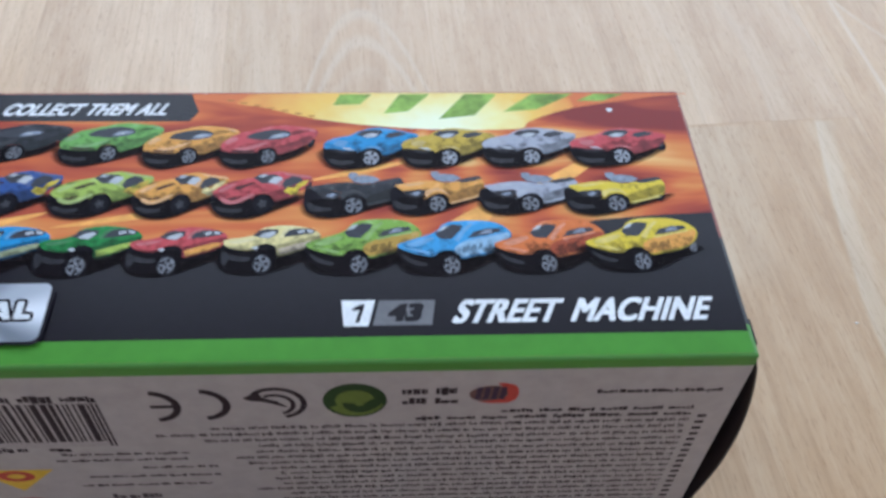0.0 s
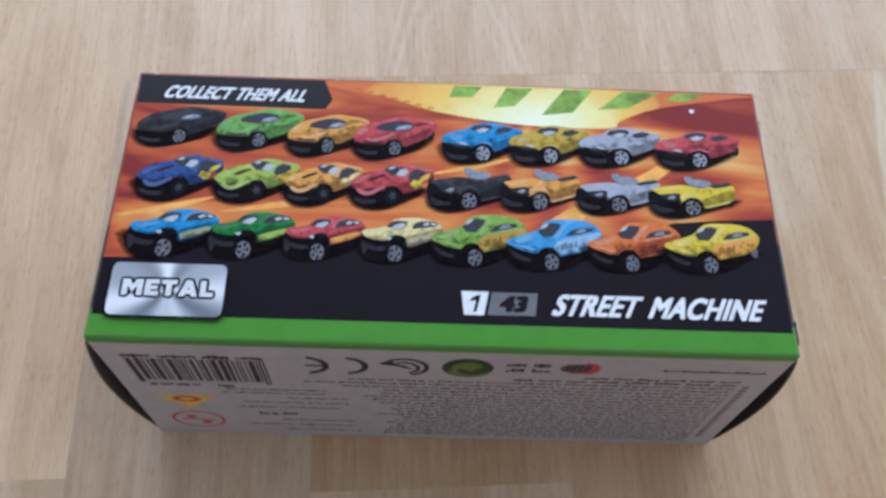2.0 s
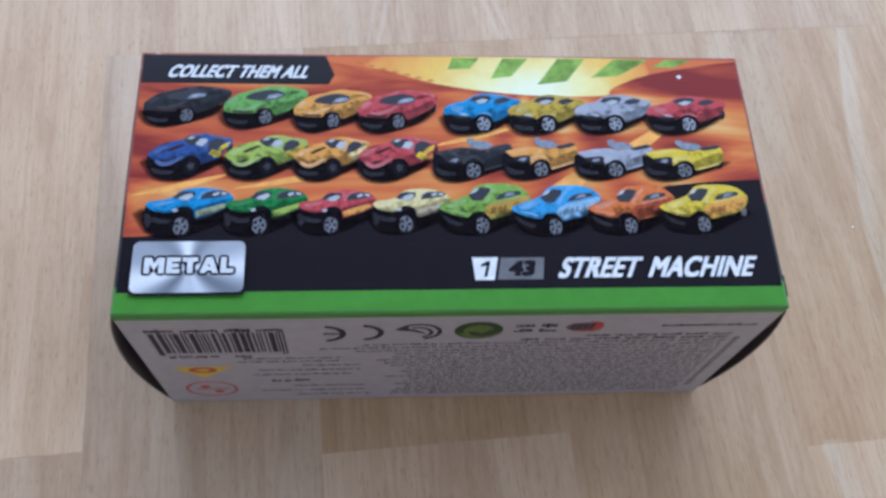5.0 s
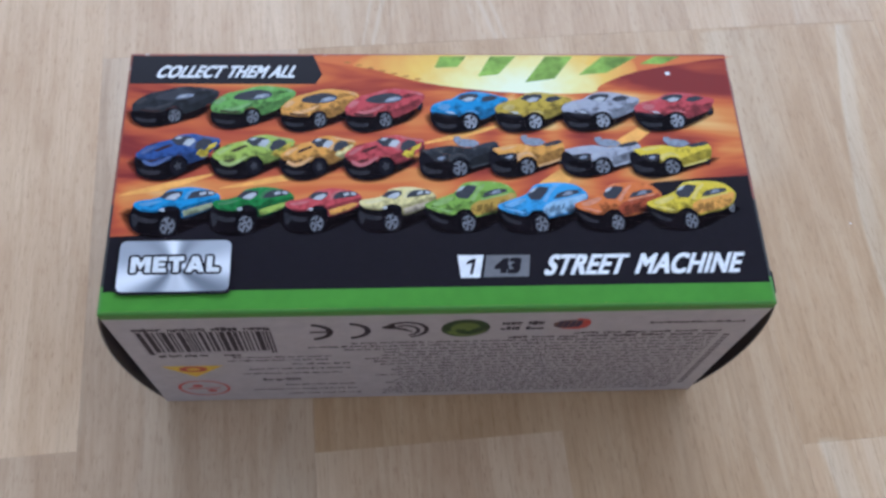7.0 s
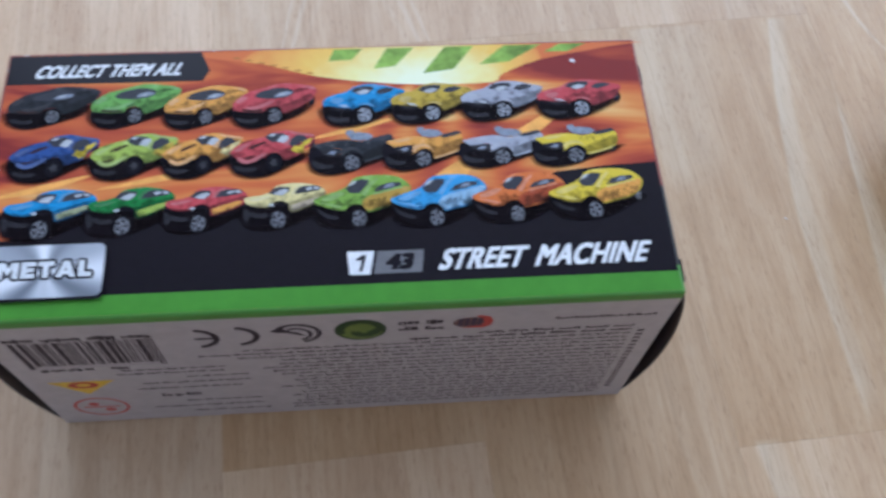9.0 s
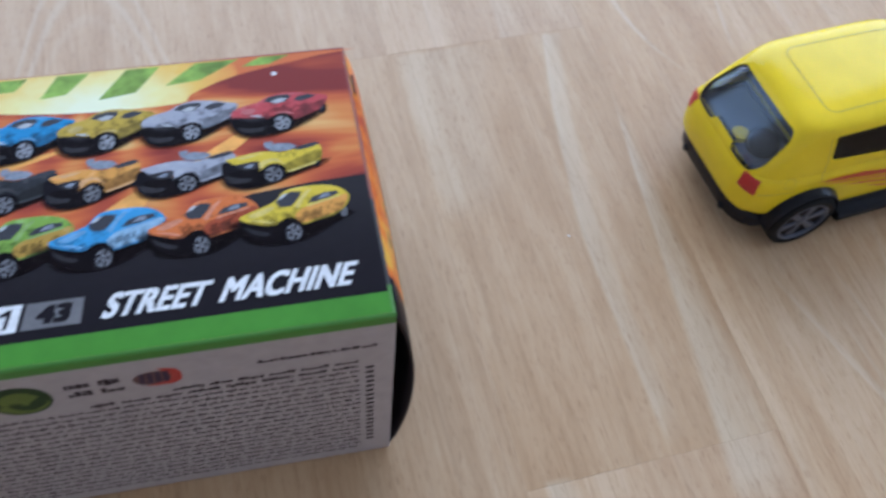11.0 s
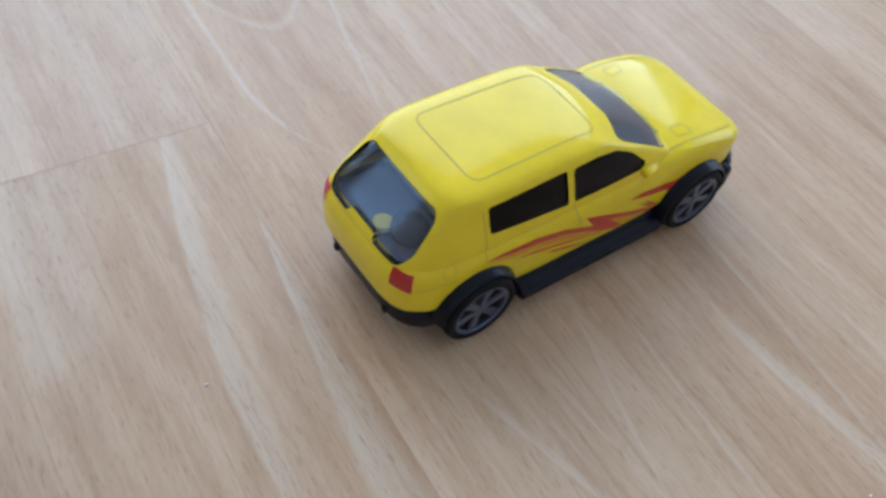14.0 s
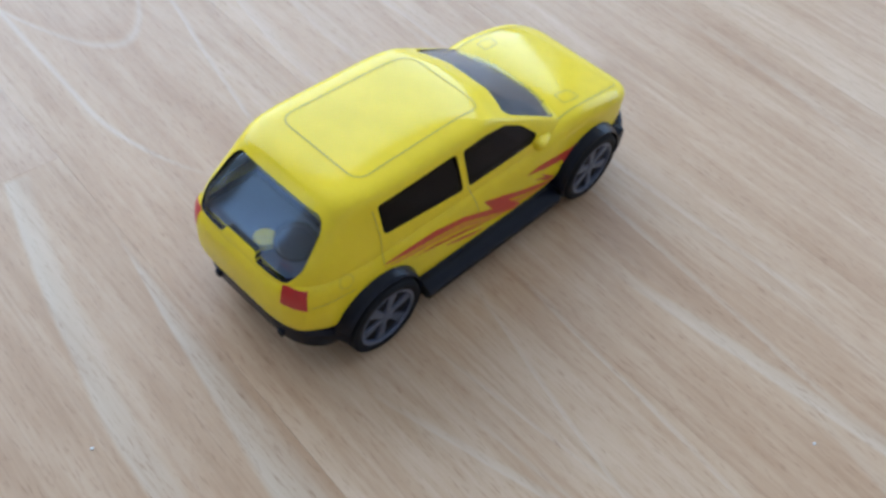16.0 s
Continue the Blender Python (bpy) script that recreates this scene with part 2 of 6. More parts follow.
    col = mixed(nt, maths(nt, "MULTIPLY", pale, 0.52), col, (0.650, 0.582, 0.478))
    hair = noise_tex(nt, at(75.0, 3.0, 12.0), 1.0, 2.0, 0.5)
    hairline = maths(nt, "SUBTRACT", 1.0, maths(nt, "MULTIPLY", maths(nt, "ABSOLUTE", maths(nt, "SUBTRACT", maths(nt, "FRACT", maths(nt, "MULTIPLY", hair, 9.0)), 0.5)), 7.0), clamp=True)
    col = mixed(nt, maths(nt, "MULTIPLY", maths(nt, "MULTIPLY", hairline, patchy), 0.42), col, (0.30, 0.195, 0.125))
    darkfleck = maths(nt, "MULTIPLY", maths(nt, "SUBTRACT", fleck, 0.555, clamp=True), 4.5, clamp=True)
    col = mixed(nt, maths(nt, "MULTIPLY", darkfleck, maths(nt, "SUBTRACT", 1.15, band, clamp=True)), col, (0.25, 0.150, 0.095))
    if own:
        sc = nt.nodes.new("ShaderNodeSeparateColor")
        nt.links.new(info.outputs["Color"], sc.inputs[0])
        lift = maths(nt, "ADD", maths(nt, "MULTIPLY", sc.outputs[0], 0.34), 0.83)
        hsv = node(nt, "ShaderNodeHueSaturation")
        nt.links.new(maths(nt, "MULTIPLY_ADD", sc.outputs[1], 0.5, 0.8), hsv.inputs["Saturation"])
        nt.links.new(lift, hsv.inputs["Value"])
        nt.links.new(col, hsv.inputs["Color"])
        col = hsv.outputs[0]
    else:
        hsv = node(nt, "ShaderNodeHueSaturation")
        hsv.inputs["Saturation"].default_value = 1.14
        nt.links.new(maths(nt, "MULTIPLY_ADD", chance, 0.22, 0.92), hsv.inputs["Value"])
        nt.links.new(col, hsv.inputs["Color"])
        col = hsv.outputs[0]
    nt.links.new(col, p.inputs["Base Color"])
    p.inputs["Specular IOR Level"].default_value = 0.4
    rough = maths(nt, "ADD", maths(nt, "MULTIPLY", streak, 0.20), 0.34)
    nt.links.new(rough, p.inputs["Roughness"])
    bumped(nt, p, fine, 0.12, 0.0002)
    return m


WOOD = wood_material("beech_laminate", True)
WOOD_FIELD = wood_material("beech_laminate_field", False)
GROOVE = plain("joint_groove", (0.28, 0.185, 0.12), 0.7)
W0, E0, S0, N0, HGT = ROOM
floor = thing("floor", (0, 0, 0), "pale beech laminate floor in narrow strips", "floor", kind="structure", rz=TURN)
bm = bmesh.new()
box(bm, W0 - 0.1, E0 + 0.1, S0 - 0.1, N0 + 0.1, -0.03, -0.0012)
part("underlay", bm, GROOVE, floor)


def plank(x0, x1, y0, y1, tone, warm):
    g = 0.00001
    bm = bmesh.new()
    box(bm, x0 + g, x1 - g, y0 + g, y1 - g, -0.0012, 0.0)
    es = [e for e in bm.edges if all(v.co.z > -0.0001 for v in e.verts)]
    bmesh.ops.bevel(bm, geom=es, offset=0.00004, segments=1, profile=0.5, affect="EDGES")
    ob = part("plank", bm, WOOD, floor)
    ob.color = (tone, warm, 0, 1)
    return ob


rng = random.Random(4)
for i in range(len(STRIPS) - 1):
    cuts = JOINTS.get(i)
    if cuts is None:
        o = rng.uniform(-0.35, 0.0)
        cuts = (o, o + 0.36)
    ys = [-0.72, *cuts, 0.9]
    for j in range(len(ys) - 1):
        plank(STRIPS[i], STRIPS[i + 1], ys[j], ys[j + 1], TONES.get((i, j), rng.uniform(0.3, 0.7)), WARMTH.get((i, j), rng.uniform(0.4, 0.75)))

# the rest of the floor, beyond the strips that lie near the camera
rows = [STRIPS[0] - 0.0645 * k for k in range(22)][::-1] + STRIPS[1:-1] + [STRIPS[-1] + 0.0645 * k for k in range(39)]
verts, faces = [], []
for x0, x1 in zip(rows, rows[1:]):
    y = S0 - 0.1 + rng.uniform(-0.4, 0.0)
    inside = x0 > STRIPS[0] - 0.01 and x1 < STRIPS[-1] + 0.01
    while y < N0 + 0.1:
        y1 = y + rng.uniform(0.33, 0.46)
        for a, b in (((y, min(y1, -0.72)), (max(y, 0.9), y1)) if inside else ((y, y1),)):
            a, b = max(a, S0 - 0.1), min(b, N0 + 0.1)
            if b - a > 0.005:
                n = len(verts)
                verts += [(x, q, z) for z in (-0.0012, 0.0) for x, q in ((x0 + 0.00003, a + 0.00003), (x1 - 0.00003, a + 0.00003), (x1 - 0.00003, b - 0.00003), (x0 + 0.00003, b - 0.00003))]
                faces += [tuple(n + i for i in f) for f in ((4, 5, 6, 7), (0, 1, 5, 4), (1, 2, 6, 5), (2, 3, 7, 6), (3, 0, 4, 7))]
        y = y1
me = bpy.data.meshes.new("far_planks")
me.from_pydata(verts, [], faces)
me.materials.append(WOOD_FIELD)
far = new("far_planks", me)
far.parent = floor
tagged(far, label="more beech laminate strips", kind="stuff")

# ---- plain walls and ceiling that close the room ----
WALL = plain("wall_paint", (0.56, 0.545, 0.525), 0.85, speck=0.04, size=30)
CEIL = plain("ceiling_paint", (0.82, 0.82, 0.80), 0.9, speck=0.03, size=25)


def slab(name, label, boxes, mat, cat):
    bm = bmesh.new()
    for b in boxes:
        box(bm, *b)
    return tagged(mesh_object(name, bm, mat), label, cat, kind="structure")


T = 0.15
slab("wall_west", "off-white painted wall with a small window opening", [
    (W0 - T, W0, S0 - T, WEST[0], 0, HGT), (W0 - T, W0, WEST[1], N0 + T, 0, HGT),
    (W0 - T, W0, WEST[0], WEST[1], 0, WEST[2]), (W0 - T, W0, WEST[0], WEST[1], WEST[3], HGT)], WALL, "wall")
slab("wall_east", "off-white painted wall with a window opening", [
    (E0, E0 + T, S0 - T, EAST[0], 0, HGT), (E0, E0 + T, EAST[1], N0 + T, 0, HGT),
    (E0, E0 + T, EAST[0], EAST[1], 0, EAST[2]), (E0, E0 + T, EAST[0], EAST[1], EAST[3], HGT)], WALL, "wall")
slab("wall_south", "plain off-white painted room wall", [(W0, E0, S0 - T, S0, 0, HGT)], WALL, "wall")
slab("wall_north", "off-white painted wall with a wide window opening", [
    (W0, WINDOW[0], N0, N0 + T, 0, HGT), (WINDOW[1], E0, N0, N0 + T, 0, HGT),
    (WINDOW[0], WINDOW[1], N0, N0 + T, 0, WINDOW[2]), (WINDOW[0], WINDOW[1], N0, N0 + T, WINDOW[3], HGT)], WALL, "wall")
slab("ceiling", "plain white painted ceiling", [(W0 - T, E0 + T, S0 - T, N0 + T, HGT, HGT + 0.12)], CEIL, "ceiling")


# two crumbs of white dust on the floor
DUST = plain("white_dust", (0.8, 0.8, 0.78), 0.8)
for x, y in ((0.1222, 0.0480), (0.2364, -0.0301)):
    bm = bmesh.new()
    bmesh.ops.create_icosphere(bm, subdivisions=1, radius=0.00035, matrix=pose(x, y, 0.00018) @ Matrix.Diagonal((1.2, 0.8, 0.5, 1)))
    tagged(mesh_object("dust_crumb", bm, DUST), "tiny white crumb of dust on the floor", "crumb", group="dust on the floor")

# ---- the carton: printed card, lying on its side panel ----
BL, BD, BH = 0.0672, 0.0620, 0.0609     # half length, depth, height
carton = thing("toy_carton", (0, 0, 0), "printed cardboard toy car carton lying on the laminate floor", "box")


def ink(name, colour, rough=0.33, speck=0.12, size=700.0):
    return plain(name, colour, rough, speck=speck, size=size, spec=0.09)


def card_material():
    """Grey-white uncoated front with the green stripe running over the folded edge."""
    m, nt, p = material("carton_card")
    tc = nt.nodes.new("ShaderNodeTexCoord")
    sep = nt.nodes.new("ShaderNodeSeparateXYZ")
    nt.links.new(tc.outputs["Object"], sep.inputs[0])
    up = maths(nt, "GREATER_THAN", sep.outputs["Z"], BH - 0.0025)
    fore = maths(nt, "LESS_THAN", sep.outputs["Y"], 0.006)
    f = noise_tex(nt, coords(nt, (1, 1, 1)), 260.0, 5.0, 0.65)
    card = ramp(nt, ((0.3, (0.335, 0.298, 0.312)), (0.7, (0.405, 0.365, 0.38))), f)
    worn = maths(nt, "GREATER_THAN", noise_tex(nt, coords(nt, (1, 1, 1)), 420.0, 3.0, 0.6), 0.68)
    band = maths(nt, "LESS_THAN", sep.outputs["Y"], 0.024)
    edge = mixed(nt, fore, mixed(nt, worn, mixed(nt, band, (0.20, 0.04, 0.025), (0.012, 0.011, 0.013)), (0.45, 0.41, 0.38)), (0.062, 0.21, 0.028))
    nt.links.new(mixed(nt, up, card, edge), p.inputs["Base Color"])
    p.inputs["Roughness"].default_value = 0.5
    bumped(nt, p, f, 0.15, 0.0002)
    return m


def artwork_material():
    """The swirling orange and red ground of the lid print."""
    m, nt, p = material("print_flames")
    v = coords(nt, (16.0, 75.0, 1.0), radians(-14))
    w = noise_tex(nt, v, 1.0, 3.0, 0.55, 1.2)
    tc = nt.nodes.new("ShaderNodeTexCoord")
    sep = nt.nodes.new("ShaderNodeSeparateXYZ")
    nt.links.new(tc.outputs["Object"], sep.inputs[0])
    # redder towards the back edge and the far ends, brighter orange in the middle rows
    drift = maths(nt, "MULTIPLY_ADD", sep.outputs["Y"], -5.5, 0.26)
    ends = maths(nt, "MULTIPLY", maths(nt, "POWER", maths(nt, "ABSOLUTE", maths(nt, "MULTIPLY", sep.outputs["X"], 15.0)), 3.0), -0.16)
    tone = maths(nt, "ADD", maths(nt, "ADD", maths(nt, "MULTIPLY_ADD", w, 2.1, -0.55), drift), ends)
    # beams that fan out from the burst over the farther half
    swing = maths(nt, "ARCTAN2", maths(nt, "ADD", sep.outputs["Y"], -0.062), maths(nt, "ADD", sep.outputs["X"], -0.018))
    beam = maths(nt, "SINE", maths(nt, "MULTIPLY_ADD", swing, 15.0, maths(nt, "MULTIPLY", w, 3.0)))
    reach = maths(nt, "MULTIPLY", maths(nt, "ADD", sep.outputs["X"], 0.012), 40.0, clamp=True)
    tone = maths(nt, "ADD", tone, maths(nt, "MULTIPLY", maths(nt, "MULTIPLY", beam, 0.16), reach))
    col = ramp(nt, ((0.12, (0.20, 0.026, 0.025)), (0.34, (0.37, 0.066, 0.034)), (0.54, (0.54, 0.135, 0.045)), (0.72, (0.62, 0.24, 0.070)), (0.9, (0.72, 0.44, 0.17))), tone)
    nt.links.new(col, p.inputs["Base Color"])
    p.inputs["Roughness"].default_value = 0.36
    p.inputs["Specular IOR Level"].default_value = 0.09
    return m


def burst_material():
    """Pale yellow glow fading outwards to orange."""
    m, nt, p = material("print_burst")
    tc = nt.nodes.new("ShaderNodeTexCoord")
    mp = nt.nodes.new("ShaderNodeMapping")
    mp.inputs["Location"].default_value = (-0.0185, -0.0520 * 1.9, 0)
    mp.inputs["Scale"].default_value = (1, 1.9, 0)
    nt.links.new(tc.outputs["Object"], mp.inputs["Vector"])
    ln = nt.nodes.new("ShaderNodeVectorMath")
    ln.operation = "LENGTH"
    nt.links.new(mp.outputs[0], ln.inputs[0])
    f = noise_tex(nt, coords(nt, (1, 1, 1)), 240.0, 3.0, 0.5)
    sx = nt.nodes.new("ShaderNodeSeparateXYZ")
    nt.links.new(tc.outputs["Object"], sx.inputs[0])
    d = maths(nt, "ADD", maths(nt, "MULTIPLY", ln.outputs["Value"], 25.0), maths(nt, "MULTIPLY_ADD", f, 0.3, -0.15))
    d = maths(nt, "MULTIPLY_ADD", maths(nt, "MAXIMUM", maths(nt, "SUBTRACT", sx.outputs["X"], 0.034), 0.0), 20.0, d)
    col = ramp(nt, ((0.12, (0.80, 0.84, 0.62)), (0.32, (0.78, 0.73, 0.34)), (0.6, (0.76, 0.50, 0.12)), (0.95, (0.68, 0.28, 0.075)), (1.0, (0.58, 0.16, 0.055))), d)
    nt.links.new(col, p.inputs["Base Color"])
    p.inputs["Roughness"].default_value = 0.36
    p.inputs["Specular IOR Level"].default_value = 0.09
    return m


def badge_material():
    """Spun metal print: grey sectors that fan out from the middle."""
    m, nt, p = material("print_spun_metal")
    tc = nt.nodes.new("ShaderNodeTexCoord")
    sep = nt.nodes.new("ShaderNodeSeparateXYZ")
    nt.links.new(tc.outputs["Object"], sep.inputs[0])
    ang = maths(nt, "ARCTAN2", maths(nt, "ADD", sep.outputs["Y"], -0.0098), maths(nt, "ADD", sep.outputs["X"], 0.0530))
    wave = maths(nt, "SINE", maths(nt, "MULTIPLY_ADD", ang, 4.0, 0.9))
    wave2 = maths(nt, "SINE", maths(nt, "MULTIPLY_ADD", ang, 7.0, 2.2))
    f = maths(nt, "ADD", maths(nt, "MULTIPLY_ADD", wave, 0.28, 0.5), maths(nt, "MULTIPLY", wave2, 0.14))
    col = ramp(nt, ((0.1, (0.13, 0.15, 0.19)), (0.5, (0.34, 0.37, 0.44)), (0.9, (0.72, 0.75, 0.82))), f)
    nt.links.new(col, p.inputs["Base Color"])
    p.inputs["Roughness"].default_value = 0.3
    return m


CARD = card_material()
ART, BURST, BADGE = artwork_material(), burst_material(), badge_material()
INK_BLACK = plain("ink_black", (0.0065, 0.0048, 0.0095), 0.21, speck=0.12, size=700, spec=0.14)
INK_GREEN = ink("ink_green", (0.07, 0.24, 0.032), 0.38, 0.08, 300)
INK_LEAF = ink("ink_leaf_green", (0.22, 0.36, 0.07), 0.33, 0.5, 240)
INK_WHITE = ink("ink_white", (0.70, 0.72, 0.77), 0.35)
INK_GREY = ink("ink_grey", (0.15, 0.15, 0.165), 0.35)
INK_SILVER = ink("ink_silver", (0.62, 0.65, 0.70), 0.35)
INK_TEXT = ink("ink_small_print", (0.03, 0.020, 0.027), 0.5)
INK_FINE = ink("ink_fine_print", (0.065, 0.05, 0.058), 0.5)
INK_RED = ink("ink_red", (0.42, 0.06, 0.05), 0.4)
INK_GOLD = ink("ink_amber", (0.62, 0.40, 0.05), 0.4)
INK_OLIVE = ink("ink_olive", (0.125, 0.165, 0.04), 0.4)
INK_DEEP = ink("ink_deep_green", (0.025, 0.05, 0.02), 0.4)
INK_BROWN = ink("ink_brown", (0.14, 0.075, 0.07), 0.4, 0.5, 900)
INK_NAVY = ink("ink_navy", (0.05, 0.03, 0.06), 0.4)
INK_FLAME = ink("ink_flame_yellow", (0.76, 0.38, 0.10), 0.33, 0.2, 300)
INK_TYRE = plain("ink_tyre", (0.007, 0.006, 0.010), 0.36, speck=0.3, size=700, spec=0.03)
INK_GLASS = ink("ink_glass", (0.040, 0.043, 0.056), 0.33)
INK_GLINT = ink("ink_glint", (0.42, 0.45, 0.50), 0.33)
INK_CARD = ink("ink_paper", (0.37, 0.331, 0.346), 0.5)
INK_DASH = ink("ink_dash", (0.40, 0.17, 0.045), 0.33)
INK_SHADE = ink("ink_shade", (0.035, 0.014, 0.014), 0.33)

LAYER = 0.000006


def on_top(x, y, layer):
    return (x * MM, y * MM, BH + LAYER * layer)


def on_front(x, z, layer):
    return (x * MM, -LAYER * layer, z * MM)


def flat(bm, pts, layer, place=on_top, slot=0):
    vs = [bm.verts.new(place(x, y, layer)) for x, y in pts]
    f = bm.faces.new(vs)
    f.material_index = slot
    f.normal_update()
    up = Vector((0, 0, 1)) if place is on_top else Vector((0, -1, 0))
    if f.normal.dot(up) < 0:
        f.normal_flip()
    return f


def rounded(x0, x1, y0, y1, r, n=6):
    pts = []
    for cx, cy, a0 in ((x1 - r, y1 - r, 0), (x0 + r, y1 - r, 90), (x0 + r, y0 + r, 180), (x1 - r, y0 + r, 270)):
        for k in range(n + 1):
            a = radians(a0 + 90 * k / n)
            pts.append((cx + r * math.cos(a), cy + r * math.sin(a)))
    return pts


def oval(cx, cy, rx, ry, n=24):
    return [(cx + rx * math.cos(2 * math.pi * k / n), cy + ry * math.sin(2 * math.pi * k / n)) for k in range(n)]


def arc_band(cx, cy, r, w, a0, a1, sy=1.0, n=20):
    def at(a, q):
        return (cx + q * math.cos(radians(a)), cy + sy * q * math.sin(radians(a)))
    out = [at(a0 + (a1 - a0) * k / n, r + w / 2) for k in range(n + 1)]
    return out + [at(a1 - (a1 - a0) * k / n, r - w / 2) for k in range(n + 1)]


def smooth_outline(pts, n=4):
    """A closed curve through the corners, softened (Catmull-Rom)."""
    out, m = [], len(pts)
    for i in range(m):
        p0, p1, p2, p3 = (Vector(pts[(i + d) % m]) for d in (-1, 0, 1, 2))
        for k in range(n):
            t = k / n
            q = 0.5 * ((2 * p1) + (p2 - p0) * t + (2 * p0 - 5 * p1 + 4 * p2 - p3) * t * t + (3 * p1 - p0 - 3 * p2 + p3) * t**3)
            out.append((q.x, q.y))
    return out


def lettering(name, body, x0, x1, y0, y1, layer, mat, parent, shear=0.0, bold=0.0, place=on_top, label="", words=1.0):
    """Words laid flat, stretched into the given rectangle; heavy strokes are copies set side by side."""
    cu = bpy.data.curves.new(name, "FONT")
    cu.body, cu.size, cu.fill_mode, cu.space_character = body, 1.0, "FRONT", 1.0 + 1.0 * bold
    cu.space_word = words
    tmp = new(name, cu)
    me = bpy.data.meshes.new_from_object(tmp.evaluated_get(bpy.context.evaluated_depsgraph_get()))
    bpy.data.objects.remove(tmp)
    bpy.data.curves.remove(cu)
    co = [v.co.copy() for v in me.vertices]
    faces = [tuple(f.vertices) for f in me.polygons]
    bpy.data.meshes.remove(me)
    ax, bx = min(c.x for c in co) - bold, max(c.x for c in co) + bold
    ay, by = min(c.y for c in co) - 0.6 * bold, max(c.y for c in co) + 0.6 * bold
    lean = shear * (y1 - y0)

    def sheet(reach_x, reach_y, lay, m, title, under, text):
        bm = bmesh.new()
        steps = [(0, 0), *((i, j) for i in (-1, 0, 1) for j in (-1, 0, 1) if (i, j) != (0, 0))] if reach_x else [(0, 0)]
        for k, (sx, sy) in enumerate(steps):
            vs = []
            for c in co:
                f, g = (c.x + reach_x * sx - ax) / (bx - ax), (c.y + reach_y * sy - ay) / (by - ay)
                vs.append(bm.verts.new(place(x0 + f * (x1 - x0 - lean) + g * lean, y0 + g * (y1 - y0), lay + 0.1 * k)))
            for f in faces:
                bm.faces.new([vs[i] for i in f])
        return part(title, bm, m, under, text)

    return sheet(bold, 0.6 * bold, layer, mat, name, parent, label)


# the card itself: a box with folded, slightly rounded edges
bm = bmesh.new()
box(bm, -BL, BL, 0, BD, 0.0002, BH)
fold = [e for e in bm.edges if all(v.co.y < 0.001 and v.co.z > 0.03 for v in e.verts)]
bmesh.ops.bevel(bm, geom=fold, offset=0.0006, segments=3, profile=0.5, affect="EDGES")
rest = [e for e in bm.edges if e.calc_length() > 0.02 and e.calc_face_angle(0.0) > 1.0]
bmesh.ops.bevel(bm, geom=rest, offset=0.0005, segments=3, profile=0.5, affect="EDGES")
part("carton_body", bm, CARD, carton, "grey-white card panels with small print")


def end_flap(side, bulge, mat, label):
    """The end panel, bowed outwards."""
    bm = bmesh.new()
    nz, ny, rows = 14, 8, []
    for k in range(nz + 1):
        h = k / nz
        row = []
        for j in range(ny + 1):
            g = j / ny
            out = bulge * (math.sin(math.pi * h) ** 0.75) * (0.86 + 0.14 * math.sin(math.pi * g))
            row.append(bm.verts.new((side * (BL - 0.0002 + out), 0.0006 + g * (BD - 0.0012), 0.0006 + h * (BH - 0.0010))))
        rows.append(row)
    for r0, r1 in zip(rows, rows[1:]):
        for i in range(ny):
            bm.faces.new((r0[i], r0[i + 1], r1[i + 1], r1[i]))
    bmesh.ops.recalc_face_normals(bm, faces=bm.faces[:])
    bmesh.ops.solidify(bm, geom=bm.faces[:], thickness=0.0005)
    ob = part("end_flap", bm, mat, carton, label, smooth=True)
    return ob


def end_print_material():
    m, nt, p = material("end_panel_print")
    tc = nt.nodes.new("ShaderNodeTexCoord")
    sep = nt.nodes.new("ShaderNodeSeparateXYZ")
    nt.links.new(tc.outputs["Object"], sep.inputs[0])
    f = noise_tex(nt, coords(nt, (1, 1, 1)), 120.0, 4.0, 0.6, 0.4)
    warm = ramp(nt, ((0.35, (0.42, 0.05, 0.02)), (0.5, (0.72, 0.2, 0.03)), (0.62, (0.75, 0.42, 0.06))), f)
    low = ramp(nt, ((0.38, (0.03, 0.03, 0.02)), (0.48, (0.08, 0.10, 0.03)), (0.58, (0.13, 0.13, 0.04)), (0.70, (0.20, 0.13, 0.07))), f)
    edge = maths(nt, "MULTIPLY_ADD", sep.outputs["Y"], 0.10, 0.0445)
    sw = maths(nt, "GREATER_THAN", sep.outputs["Z"], maths(nt, "ADD", edge, maths(nt, "MULTIPLY_ADD", f, 0.05, -0.025)))
    dark = maths(nt, "LESS_THAN", sep.outputs["Z"], maths(nt, "MULTIPLY_ADD", sep.outputs["Y"], -1.0, 0.050))
    fore = maths(nt, "LESS_THAN", sep.outputs["Y"], 0.009)
    col = mixed(nt, maths(nt, "MAXIMUM", dark, fore), mixed(nt, sw, low, warm), (0.020, 0.014, 0.018))
    nt.links.new(col, p.inputs["Base Color"])
    p.inputs["Roughness"].default_value = 0.45
    p.inputs["Specular IOR Level"].default_value = 0.12
    return m


END_DARK = plain("end_panel_dark", (0.018, 0.013, 0.018), 0.4, speck=0.3, size=200)
end_flap(1, 0.0052, end_print_material(), "bowed end panel printed orange and green")
end_flap(-1, 0.0050, END_DARK, "bowed dark end panel")
for x, y, z in ((BL + 0.0002, BD - 0.0085, BH - 0.0022), (BL + 0.0000, 0.0052, BH - 0.0010)):
    bm = bmesh.new()
    box(bm, x - 0.0004, x + 0.0007, y - 0.0024, y + 0.0024, z - 0.0016, z + 0.0003, 0.0002)
    part("tuck_tab", bm, INK_BLACK, carton, "dark tuck tab")

